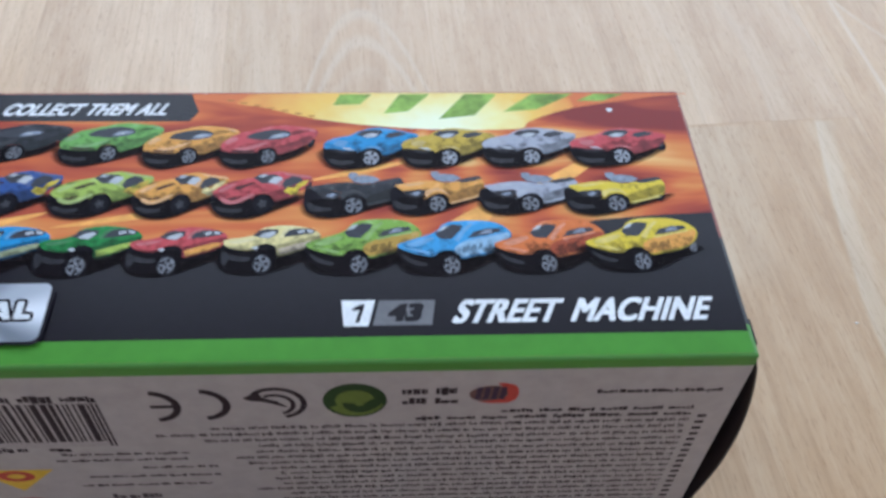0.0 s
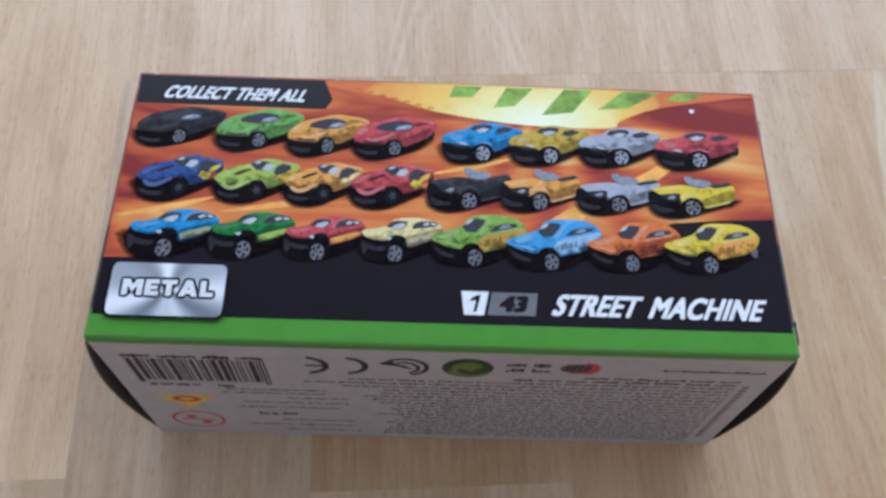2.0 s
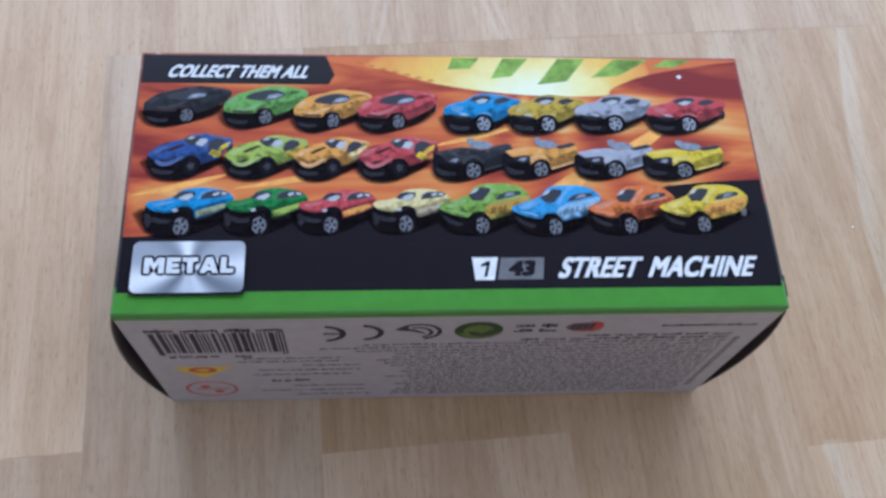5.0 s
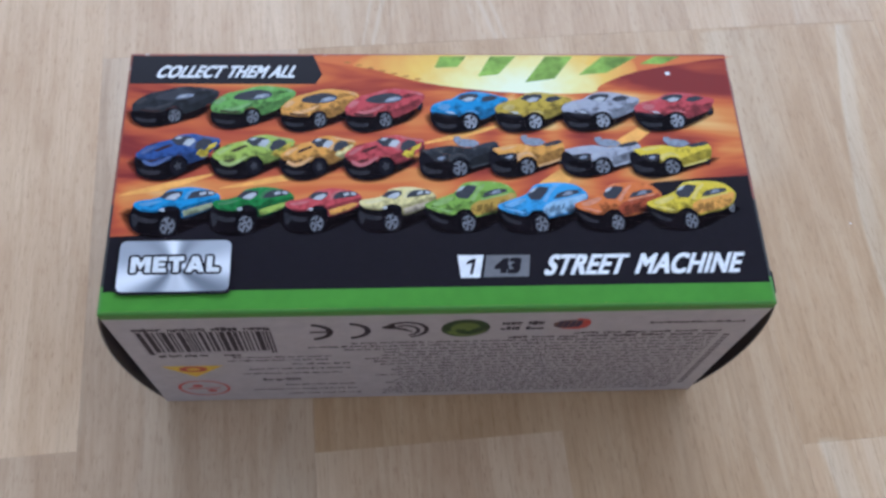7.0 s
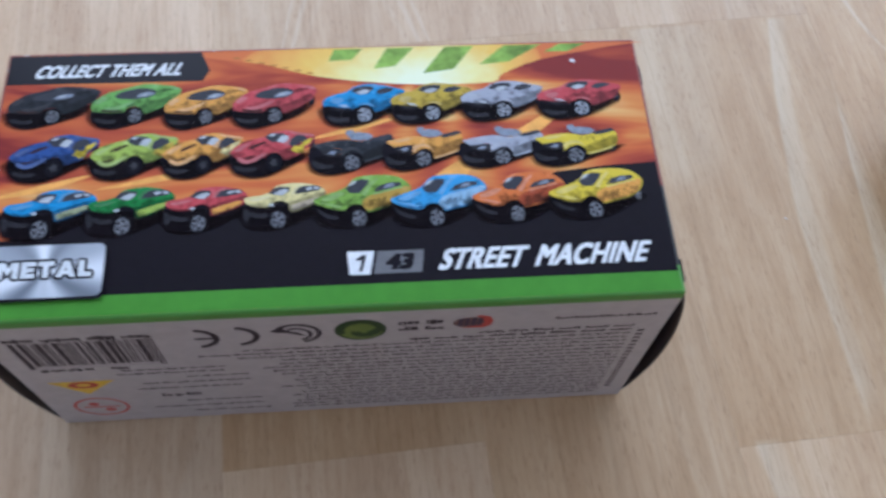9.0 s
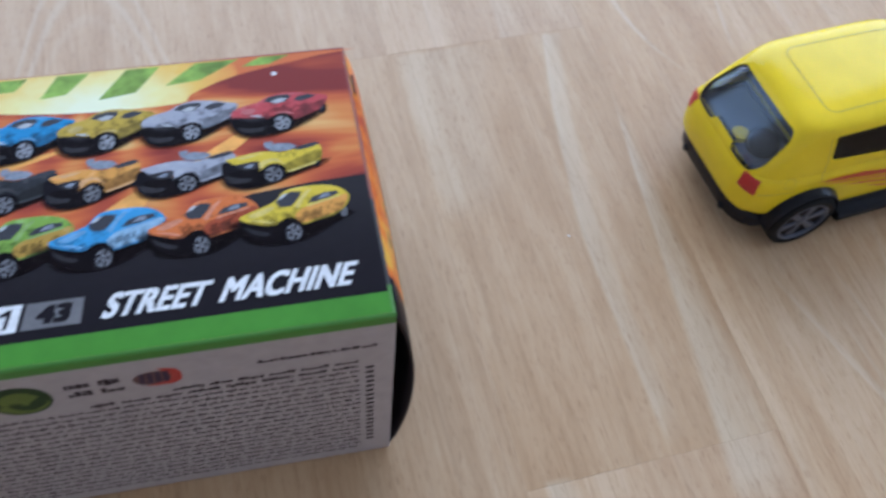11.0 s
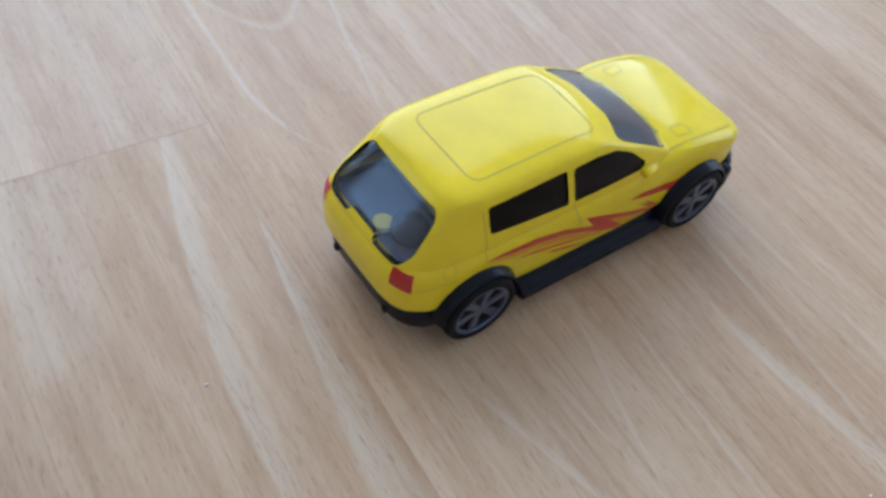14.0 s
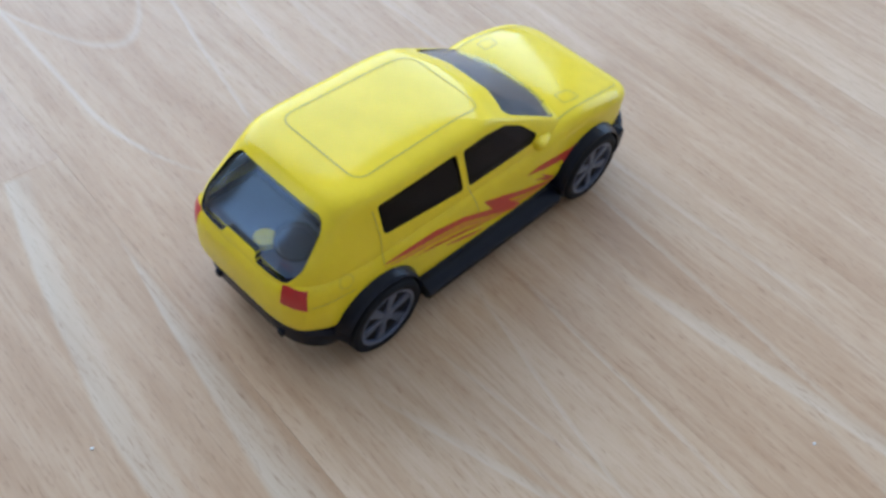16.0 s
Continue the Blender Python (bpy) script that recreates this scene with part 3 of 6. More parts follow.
# lid print
lid = bmesh.new()
flat(lid, [(-66.6, 0.7), (66.6, 0.7), (66.6, 61.4), (-66.6, 61.4)], 1)
lid_print = part("lid_print", lid, ART, carton, "orange and red flame artwork")


def top_print(name, polys, mats, label="", layer=2):
    bm = bmesh.new()
    for k, (pts, slot) in enumerate(polys):
        flat(bm, pts, layer + (k if len(polys) > 1 else 0), slot=slot)
    return part(name, bm, mats, lid_print, label)


top_print("burst", [(smooth_outline([(-26.5, 61.2), (-14, 57.6), (-2.6, 54.0), (10, 51.9), (22, 51.0), (35, 51.2), (37, 53.2), (46, 57.0), (62, 60.2), (62, 61.2)], 3), 0)], [BURST], "pale yellow burst")
for pts in ([(1.2, 61.1), (7.2, 61.1), (5.0, 58.2), (0.0, 58.0)], [(12.6, 61.1), (18.4, 61.1), (14.2, 56.2), (9.6, 55.6)], [(25.2, 61.1), (31.4, 61.1), (26.8, 55.0), (20.0, 54.0)],
            [(38.2, 61.1), (46.4, 61.1), (38.8, 56.6), (32.4, 56.0)], [(50.4, 61.1), (56.4, 61.1), (52.0, 59.0), (46.8, 59.0)]):
    bm = bmesh.new()
    flat(bm, pts, 4)
    part("green_stripe", bm, INK_LEAF, lid_print)
for pts in ([(-66, 26.2), (-56, 29.2), (-47, 31.2), (-50, 29.6), (-58, 27.2)], [(-46, 14 + 13.5), (-36, 30.0), (-26, 31.8), (-30, 29.6)], [(-4, 38.0), (8, 41.8), (14, 42.6), (6, 39.8)],
            [(20, 27.0), (26, 31.5), (29, 31.0), (26, 27.0)], [(8, 46.0), (15, 48.0), (22, 44.6), (15, 43.4)], [(30, 31.8), (44, 42.0), (48, 42.0), (36, 33.0)]):
    bm = bmesh.new()
    flat(bm, smooth_outline(pts, 3), 3)
    part("flame_streak", bm, INK_FLAME, lid_print)
for k in range(7):
    bm = bmesh.new()
    flat(bm, oval(-19.5 + 2.6 * k, 59.4 - 0.75 * k, 0.8, 0.25, 8), 4)
    part("dash_mark", bm, INK_DASH, lid_print)
top_print("dark_band", [(smooth_outline([(-66.6, 4.5), (-66.6, 16.8), (-61, 17.0), (-57, 19.8), (-45, 21.2), (-20, 21.8), (2, 22.0), (22, 22.2), (36, 24.6), (46, 28.2), (56, 29.2), (66.6, 29.7), (66.6, 4.5)], 1), 0)], [INK_BLACK], "black band", layer=4)
top_print("green_band", [([(-66.6, 0.7), (66.6, 0.7), (66.6, 4.75), (-66.6, 4.75)], 0)], [INK_GREEN], "bright green band", layer=5)
banner = top_print("banner", [([(-66.6, 61.3), (-27.0, 61.3), (-25.0, 56.2), (-26.4, 53.6), (-66.6, 53.8)], 0)], [INK_BLACK], "black banner", layer=6)
lettering("banner_lettering", "COLLECT THEM ALL", -61.4, -29.8, 55.3, 58.6, 8, INK_WHITE, banner, 0.45, 0.045)

# the printed cars: six designs in rows of four, in unit squares, nose to the left:
# layers of (tone, softness, outline), wheels as (brightness, x, y, rx, ry)
DESIGNS = {k: [] for k in "ABCDEF"}


def draw(kind, tone, soft, pts):
    DESIGNS[kind].append((tone, soft, pts))


draw("A", "shadow", 3, [(0.00, 0.40), (0.03, 0.18), (0.12, 0.06), (0.25, 0.01), (0.39, 0.05), (0.56, 0.14), (0.79, 0.29), (0.93, 0.52), (0.79, 0.54), (0.20, 0.44)])
draw("A", "tyre", 2, [(0.03, 0.42), (0.04, 0.27), (0.09, 0.15), (0.16, 0.07), (0.26, 0.04), (0.36, 0.07), (0.44, 0.10), (0.55, 0.13), (0.59, 0.23), (0.59, 0.37), (0.55, 0.46), (0.49, 0.49), (0.43, 0.46), (0.39, 0.39), (0.29, 0.40), (0.18, 0.41), (0.09, 0.43)])
draw("A", "wheel", 0.3, (0.91, 0.63, 0.038, 0.136))
draw("A", "body", 2, [(0.03, 0.56), (0.04, 0.43), (0.12, 0.40), (0.24, 0.38), (0.37, 0.38), (0.40, 0.45), (0.45, 0.49), (0.51, 0.50), (0.56, 0.45), (0.60, 0.34), (0.70, 0.40), (0.80, 0.49), (0.90, 0.62), (0.96, 0.74), (0.97, 0.86), (0.89, 0.93), (0.78, 0.96), (0.63, 0.99), (0.51, 0.97), (0.39, 0.91), (0.28, 0.86), (0.19, 0.81), (0.11, 0.72), (0.06, 0.64)])
draw("A", "deep", 2, [(0.58, 0.50), (0.67, 0.57), (0.78, 0.66), (0.90, 0.77), (0.92, 0.69), (0.84, 0.56), (0.73, 0.46), (0.62, 0.37)])
draw("A", "deep", 1, [(0.71, 0.85), (0.79, 0.89), (0.90, 0.86), (0.79, 0.80), (0.72, 0.77)])
draw("A", "light", 2, [(0.06, 0.61), (0.11, 0.71), (0.16, 0.73), (0.19, 0.69), (0.15, 0.62), (0.09, 0.57)])
draw("A", "light", 2, [(0.16, 0.48), (0.29, 0.51), (0.40, 0.58), (0.49, 0.63), (0.46, 0.57), (0.38, 0.49), (0.26, 0.43)])
draw("A", "light", 1, [(0.82, 0.93), (0.93, 0.90), (0.96, 0.84), (0.90, 0.85)])
draw("A", "shade", 1, [(0.12, 0.46), (0.23, 0.43), (0.34, 0.43), (0.37, 0.40), (0.24, 0.39), (0.14, 0.41)])
draw("A", "glass", 2, [(0.27, 0.71), (0.31, 0.80), (0.41, 0.86), (0.54, 0.90), (0.66, 0.87), (0.71, 0.81), (0.69, 0.74), (0.61, 0.69), (0.49, 0.66), (0.37, 0.67)])
draw("A", "grey", 1, [(0.49, 0.69), (0.53, 0.78), (0.62, 0.82), (0.69, 0.80), (0.68, 0.75), (0.61, 0.71)])
draw("A", "white", 1, [(0.52, 0.73), (0.57, 0.77), (0.63, 0.79), (0.60, 0.74)])
draw("A", "lip", 2, [(0.08, 0.27), (0.20, 0.22), (0.30, 0.23), (0.29, 0.16), (0.19, 0.15), (0.10, 0.19)])
draw("A", "wheel", 0.5, (0.50, 0.30, 0.079, 0.173))
draw("B", "shadow", 3, [(-0.01, 0.45), (0.02, 0.19), (0.12, 0.04), (0.28, 0.00), (0.51, 0.06), (0.74, 0.24), (0.92, 0.46), (0.79, 0.57), (0.36, 0.56)])
draw("B", "tyre", 2, [(0.02, 0.55), (0.02, 0.34), (0.06, 0.18), (0.15, 0.07), (0.28, 0.05), (0.40, 0.08), (0.56, 0.10), (0.61, 0.24), (0.62, 0.39), (0.82, 0.46), (0.91, 0.58), (0.79, 0.54), (0.60, 0.45), (0.52, 0.50), (0.42, 0.49), (0.37, 0.43), (0.26, 0.43), (0.13, 0.51)])
draw("B", "wheel", 0.3, (0.91, 0.54, 0.047, 0.133))
draw("B", "body", 2, [(0.02, 0.61), (0.03, 0.50), (0.13, 0.45), (0.24, 0.39), (0.35, 0.39), (0.41, 0.45), (0.49, 0.50), (0.56, 0.48), (0.61, 0.39), (0.63, 0.33), (0.75, 0.40), (0.87, 0.50), (0.94, 0.61), (0.98, 0.75), (0.97, 0.82), (0.87, 0.87), (0.77, 0.92), (0.65, 0.96), (0.52, 0.97), (0.40, 0.92), (0.33, 0.85), (0.28, 0.80), (0.18, 0.76), (0.08, 0.70)])
draw("B", "deep", 2, [(0.60, 0.49), (0.72, 0.58), (0.86, 0.68), (0.96, 0.73), (0.92, 0.61), (0.80, 0.48), (0.64, 0.35)])
draw("B", "light", 2, [(0.11, 0.62), (0.18, 0.68), (0.26, 0.66), (0.24, 0.57), (0.16, 0.54)])
draw("B", "light", 1, [(0.06, 0.66), (0.13, 0.71), (0.20, 0.73), (0.13, 0.67)])
draw("B", "light", 1, [(0.47, 0.94), (0.62, 0.94), (0.75, 0.90), (0.63, 0.91)])
draw("B", "light", 1, [(0.42, 0.50), (0.49, 0.54), (0.57, 0.53), (0.63, 0.45), (0.56, 0.49), (0.49, 0.51)])
draw("B", "tyre", 1, [(0.05, 0.51), (0.19, 0.46), (0.35, 0.44), (0.35, 0.37), (0.22, 0.34), (0.08, 0.42)])
draw("B", "lip", 1, [(0.11, 0.48), (0.22, 0.44), (0.29, 0.42), (0.27, 0.39), (0.17, 0.41)])
draw("B", "white", 1, [(0.19, 0.52), (0.25, 0.47), (0.33, 0.45), (0.28, 0.51)])
draw("B", "glass", 1, [(0.34, 0.81), (0.40, 0.90), (0.50, 0.93), (0.60, 0.92), (0.62, 0.86), (0.55, 0.75), (0.45, 0.74)])
draw("B", "white", 1, [(0.41, 0.79), (0.50, 0.85), (0.58, 0.83), (0.53, 0.76), (0.46, 0.74)])
draw("B", "glass", 1, [(0.64, 0.77), (0.68, 0.85), (0.78, 0.89), (0.87, 0.84), (0.81, 0.78), (0.71, 0.73)])
draw("B", "lip", 2, [(0.08, 0.27), (0.19, 0.22), (0.32, 0.22), (0.30, 0.15), (0.18, 0.13), (0.10, 0.18)])
draw("B", "wheel", 1, (0.50, 0.28, 0.096, 0.191))
draw("C", "shadow", 3, [(-0.01, 0.45), (0.02, 0.20), (0.11, 0.04), (0.26, -0.02), (0.44, 0.01), (0.61, 0.14), (0.82, 0.33), (0.90, 0.47), (0.66, 0.52)])
draw("C", "tyre", 2, [(0.00, 0.50), (0.02, 0.28), (0.08, 0.12), (0.19, 0.04), (0.32, 0.02), (0.44, 0.08), (0.55, 0.13), (0.60, 0.25), (0.61, 0.38), (0.54, 0.50), (0.45, 0.50), (0.39, 0.43), (0.35, 0.45), (0.28, 0.41), (0.19, 0.39), (0.09, 0.44)])
draw("C", "shade", 1, [(0.89, 0.68), (0.96, 0.77), (0.96, 0.60), (0.90, 0.50)])
draw("C", "body", 2, [(0.01, 0.55), (0.04, 0.47), (0.10, 0.41), (0.19, 0.34), (0.28, 0.38), (0.35, 0.44), (0.40, 0.40), (0.42, 0.47), (0.48, 0.52), (0.55, 0.50), (0.60, 0.40), (0.62, 0.35), (0.73, 0.41), (0.81, 0.48), (0.85, 0.58), (0.93, 0.71), (0.96, 0.84), (0.88, 0.89), (0.77, 0.93), (0.65, 0.98), (0.56, 0.97), (0.45, 0.93), (0.39, 0.86), (0.29, 0.82), (0.17, 0.76), (0.08, 0.67)])
draw("C", "deep", 2, [(0.57, 0.54), (0.66, 0.60), (0.78, 0.68), (0.85, 0.68), (0.81, 0.55), (0.66, 0.42), (0.60, 0.43)])
draw("C", "trim", 1, [(0.69, 0.55), (0.73, 0.65), (0.79, 0.63), (0.83, 0.73), (0.93, 0.81), (0.90, 0.70), (0.84, 0.63), (0.82, 0.50), (0.76, 0.48), (0.73, 0.52)])
draw("C", "light", 2, [(0.11, 0.44), (0.20, 0.37), (0.28, 0.41), (0.37, 0.50), (0.42, 0.50), (0.38, 0.44), (0.29, 0.34), (0.19, 0.30), (0.10, 0.37)])
draw("C", "light", 2, [(0.06, 0.59), (0.13, 0.67), (0.23, 0.74), (0.18, 0.64), (0.10, 0.55)])
draw("C", "deep", 1, [(0.11, 0.72), (0.21, 0.79), (0.27, 0.79), (0.17, 0.72)])
draw("C", "shade", 1, [(0.21, 0.63), (0.29, 0.70), (0.39, 0.76), (0.42, 0.73), (0.33, 0.66), (0.25, 0.60)])
draw("C", "shade", 1, [(0.14, 0.42), (0.19, 0.39), (0.26, 0.43), (0.30, 0.49), (0.24, 0.45), (0.19, 0.43)])
draw("C", "glass", 1, [(0.39, 0.85), (0.45, 0.93), (0.59, 0.92), (0.64, 0.88), (0.56, 0.73), (0.47, 0.73)])
draw("C", "white", 1, [(0.53, 0.75), (0.58, 0.87), (0.65, 0.88), (0.67, 0.82), (0.61, 0.71)])
draw("C", "white", 1, [(0.43, 0.87), (0.47, 0.92), (0.53, 0.91), (0.48, 0.86)])
draw("C", "glass", 1, [(0.66, 0.70), (0.70, 0.82), (0.77, 0.89), (0.85, 0.85), (0.87, 0.77), (0.78, 0.68), (0.70, 0.62)])
draw("C", "light", 1, [(0.61, 0.70), (0.67, 0.82), (0.69, 0.87), (0.68, 0.73), (0.65, 0.64)])
draw("C", "light", 1, [(0.65, 0.97), (0.77, 0.93), (0.94, 0.88), (0.96, 0.83), (0.83, 0.86), (0.71, 0.90)])
draw("C", "lip", 2, [(0.07, 0.26), (0.19, 0.21), (0.31, 0.21), (0.29, 0.14), (0.17, 0.13), (0.09, 0.18)])
draw("C", "wheel", 0.2, (0.50, 0.30, 0.090, 0.186))
draw("D", "shadow", 3, [(0.01, 0.30), (0.05, 0.06), (0.21, -0.05), (0.41, -0.01), (0.61, 0.12), (0.92, 0.33), (1.00, 0.46), (0.73, 0.45), (0.13, 0.43)])
draw("D", "tyre", 2, [(0.02, 0.59), (0.01, 0.37), (0.04, 0.15), (0.13, 0.03), (0.26, 0.00), (0.41, 0.03), (0.53, 0.06), (0.59, 0.17), (0.61, 0.34), (0.55, 0.46), (0.47, 0.49), (0.40, 0.45), (0.35, 0.41), (0.27, 0.47), (0.17, 0.56), (0.11, 0.62)])
draw("D", "wheel", 0.3, (0.89, 0.42, 0.043, 0.139))
draw("D", "body", 2, [(0.06, 0.67), (0.09, 0.61), (0.15, 0.53), (0.24, 0.55), (0.31, 0.58), (0.37, 0.54), (0.38, 0.44), (0.34, 0.34), (0.40, 0.40), (0.47, 0.48), (0.55, 0.46), (0.60, 0.35), (0.61, 0.24), (0.76, 0.31), (0.89, 0.39), (0.95, 0.52), (0.96, 0.71), (0.93, 0.81), (0.82, 0.85), (0.71, 0.77), (0.58, 0.72), (0.48, 0.76), (0.38, 0.78), (0.24, 0.75), (0.14, 0.71)])
draw("D", "lip", 2, [(0.14, 0.53), (0.24, 0.56), (0.34, 0.57), (0.37, 0.49), (0.31, 0.40), (0.23, 0.39), (0.17, 0.45)])
draw("D", "grey", 1, [(0.21, 0.46), (0.27, 0.52), (0.32, 0.51), (0.28, 0.43)])
draw("D", "light", 2, [(0.36, 0.52), (0.42, 0.58), (0.49, 0.60), (0.55, 0.55), (0.60, 0.42), (0.55, 0.50), (0.48, 0.53), (0.42, 0.48), (0.37, 0.39)])
draw("D", "light", 1, [(0.14, 0.69), (0.28, 0.73), (0.38, 0.74), (0.31, 0.68), (0.21, 0.64)])
draw("D", "deep", 2, [(0.62, 0.45), (0.73, 0.55), (0.94, 0.70), (0.95, 0.55), (0.88, 0.44), (0.63, 0.29)])
draw("D", "light", 1, [(0.61, 0.27), (0.76, 0.35), (0.89, 0.43), (0.89, 0.39), (0.76, 0.31), (0.62, 0.24)])
draw("D", "grey", 1, [(0.45, 0.89), (0.55, 0.94), (0.67, 0.91), (0.73, 0.83), (0.66, 0.75), (0.56, 0.74), (0.47, 0.78)])
draw("D", "grey", 1, [(0.43, 0.99), (0.49, 1.00), (0.52, 0.94), (0.47, 0.90), (0.45, 0.82), (0.42, 0.92)])
draw("D", "glass", 1, [(0.68, 0.77), (0.78, 0.83), (0.90, 0.88), (0.95, 0.83), (0.88, 0.77), (0.74, 0.72)])
draw("D", "lip", 2, [(0.05, 0.32), (0.16, 0.22), (0.27, 0.20), (0.25, 0.13), (0.12, 0.12), (0.06, 0.19)])
draw("D", "wheel", 0.45, (0.48, 0.24, 0.099, 0.206))
draw("E", "shadow", 3, [(0.04, 0.56), (0.07, 0.20), (0.19, 0.02), (0.42, -0.01), (0.61, 0.08), (0.84, 0.27), (0.97, 0.48)])
draw("E", "tyre", 2, [(0.09, 0.64), (0.07, 0.46), (0.07, 0.28), (0.13, 0.12), (0.25, 0.06), (0.39, 0.04), (0.50, 0.02), (0.57, 0.13), (0.59, 0.31), (0.72, 0.34), (0.86, 0.40), (0.94, 0.48), (0.91, 0.61), (0.71, 0.52), (0.60, 0.59), (0.51, 0.65), (0.41, 0.61), (0.34, 0.53), (0.26, 0.54), (0.15, 0.60)])
draw("E", "body", 2, [(0.09, 0.68), (0.10, 0.61), (0.17, 0.53), (0.29, 0.49), (0.37, 0.51), (0.40, 0.57), (0.45, 0.62), (0.52, 0.61), (0.58, 0.54), (0.60, 0.37), (0.72, 0.42), (0.84, 0.50), (0.94, 0.59), (0.98, 0.70), (0.98, 0.81), (0.91, 0.91), (0.79, 0.97), (0.64, 1.00), (0.50, 0.97), (0.42, 0.92), (0.36, 0.81), (0.25, 0.75), (0.15, 0.73)])
draw("E", "deep", 2, [(0.58, 0.58), (0.68, 0.64), (0.82, 0.72), (0.97, 0.78), (0.97, 0.69), (0.83, 0.64), (0.68, 0.56), (0.60, 0.49)])
draw("E", "trim", 1, [(0.60, 0.51), (0.71, 0.58), (0.88, 0.67), (0.94, 0.66), (0.91, 0.59), (0.80, 0.50), (0.62, 0.40)])
draw("E", "light", 2, [(0.14, 0.67), (0.25, 0.71), (0.38, 0.73), (0.31, 0.66), (0.19, 0.62)])
draw("E", "deep", 1, [(0.17, 0.57), (0.28, 0.53), (0.36, 0.54), (0.37, 0.51), (0.29, 0.49), (0.18, 0.53)])
draw("E", "glass", 1, [(0.35, 0.79), (0.41, 0.90), (0.48, 0.93), (0.59, 0.91), (0.58, 0.82), (0.51, 0.73), (0.42, 0.75)])
draw("E", "white", 1, [(0.41, 0.77), (0.46, 0.84), (0.54, 0.88), (0.57, 0.84), (0.51, 0.74), (0.45, 0.75)])
draw("E", "glass", 1, [(0.64, 0.75), (0.66, 0.86), (0.73, 0.93), (0.88, 0.93), (0.94, 0.88), (0.91, 0.82), (0.76, 0.78)])
draw("E", "white", 1, [(0.76, 0.87), (0.82, 0.91), (0.84, 0.86), (0.78, 0.82)])
draw("E", "white", 1, [(0.85, 0.91), (0.91, 0.89), (0.91, 0.84), (0.86, 0.85)])
draw("E", "light", 1, [(0.60, 0.76), (0.63, 0.88), (0.68, 0.94), (0.82, 0.96), (0.69, 0.90), (0.66, 0.84), (0.63, 0.74)])
draw("E", "white", 1, [(0.35, 0.54), (0.40, 0.58), (0.42, 0.53), (0.39, 0.50)])
draw("E", "lip", 2, [(0.08, 0.45), (0.13, 0.45), (0.16, 0.33), (0.13, 0.20), (0.10, 0.25)])
draw("E", "lip", 2, [(0.16, 0.41), (0.26, 0.36), (0.35, 0.36), (0.34, 0.28), (0.24, 0.27), (0.17, 0.31)])
draw("E", "wheel", 0.75, (0.46, 0.22, 0.094, 0.205))
draw("F", "shadow", 3, [(0.03, 0.49), (0.04, 0.24), (0.14, 0.06), (0.36, -0.00), (0.59, 0.05), (0.82, 0.25), (0.98, 0.46)])
draw("F", "tyre", 2, [(0.04, 0.53), (0.04, 0.36), (0.12, 0.19), (0.23, 0.08), (0.36, 0.03), (0.49, 0.02), (0.55, 0.12), (0.57, 0.30), (0.77, 0.35), (0.92, 0.43), (0.96, 0.52), (0.78, 0.47), (0.55, 0.42), (0.45, 0.46), (0.38, 0.38), (0.27, 0.40), (0.13, 0.47)])
draw("F", "wheel", 0.6, (0.93, 0.47, 0.037, 0.143))
draw("F", "body", 2, [(0.04, 0.56), (0.05, 0.50), (0.13, 0.43), (0.25, 0.36), (0.34, 0.35), (0.37, 0.40), (0.43, 0.45), (0.50, 0.44), (0.55, 0.37), (0.57, 0.30), (0.69, 0.35), (0.82, 0.40), (0.92, 0.48), (0.98, 0.61), (1.00, 0.73), (0.96, 0.84), (0.89, 0.93), (0.78, 0.98), (0.64, 0.99), (0.49, 0.97), (0.42, 0.91), (0.36, 0.79), (0.28, 0.72), (0.18, 0.66), (0.10, 0.61)])
draw("F", "trim", 2, [(0.51, 0.45), (0.55, 0.56), (0.67, 0.65), (0.85, 0.72), (0.98, 0.76), (0.97, 0.64), (0.92, 0.51), (0.80, 0.42), (0.66, 0.37), (0.57, 0.33)])
draw("F", "light", 2, [(0.11, 0.56), (0.19, 0.63), (0.30, 0.69), (0.34, 0.66), (0.25, 0.56), (0.16, 0.52)])
draw("F", "light", 1, [(0.08, 0.51), (0.16, 0.46), (0.28, 0.39), (0.33, 0.41), (0.22, 0.47)])
draw("F", "glass", 1, [(0.35, 0.75), (0.42, 0.87), (0.50, 0.92), (0.59, 0.90), (0.57, 0.81), (0.49, 0.65), (0.39, 0.66)])
draw("F", "white", 1, [(0.37, 0.79), (0.42, 0.88), (0.47, 0.90), (0.43, 0.82)])
draw("F", "light", 1, [(0.51, 0.64), (0.60, 0.86), (0.66, 0.94), (0.68, 0.92), (0.60, 0.76), (0.55, 0.60)])
draw("F", "glass", 1, [(0.63, 0.67), (0.68, 0.78), (0.79, 0.84), (0.90, 0.84), (0.91, 0.78), (0.79, 0.72)])
draw("F", "grey", 1, [(0.72, 0.73), (0.77, 0.81), (0.83, 0.83), (0.84, 0.76)])
draw("F", "light", 1, [(0.62, 0.64), (0.79, 0.71), (0.92, 0.76), (0.92, 0.73), (0.79, 0.68), (0.63, 0.61)])
draw("F", "mark", 1, [(0.58, 0.51), (0.62, 0.54), (0.64, 0.53), (0.63, 0.48), (0.64, 0.45), (0.61, 0.41), (0.57, 0.40)])
draw("F", "mark", 1, [(0.66, 0.54), (0.70, 0.56), (0.69, 0.51), (0.70, 0.47), (0.68, 0.44), (0.64, 0.43)])
draw("F", "mark", 1, [(0.72, 0.57), (0.75, 0.59), (0.74, 0.53), (0.75, 0.50), (0.73, 0.48), (0.71, 0.47)])
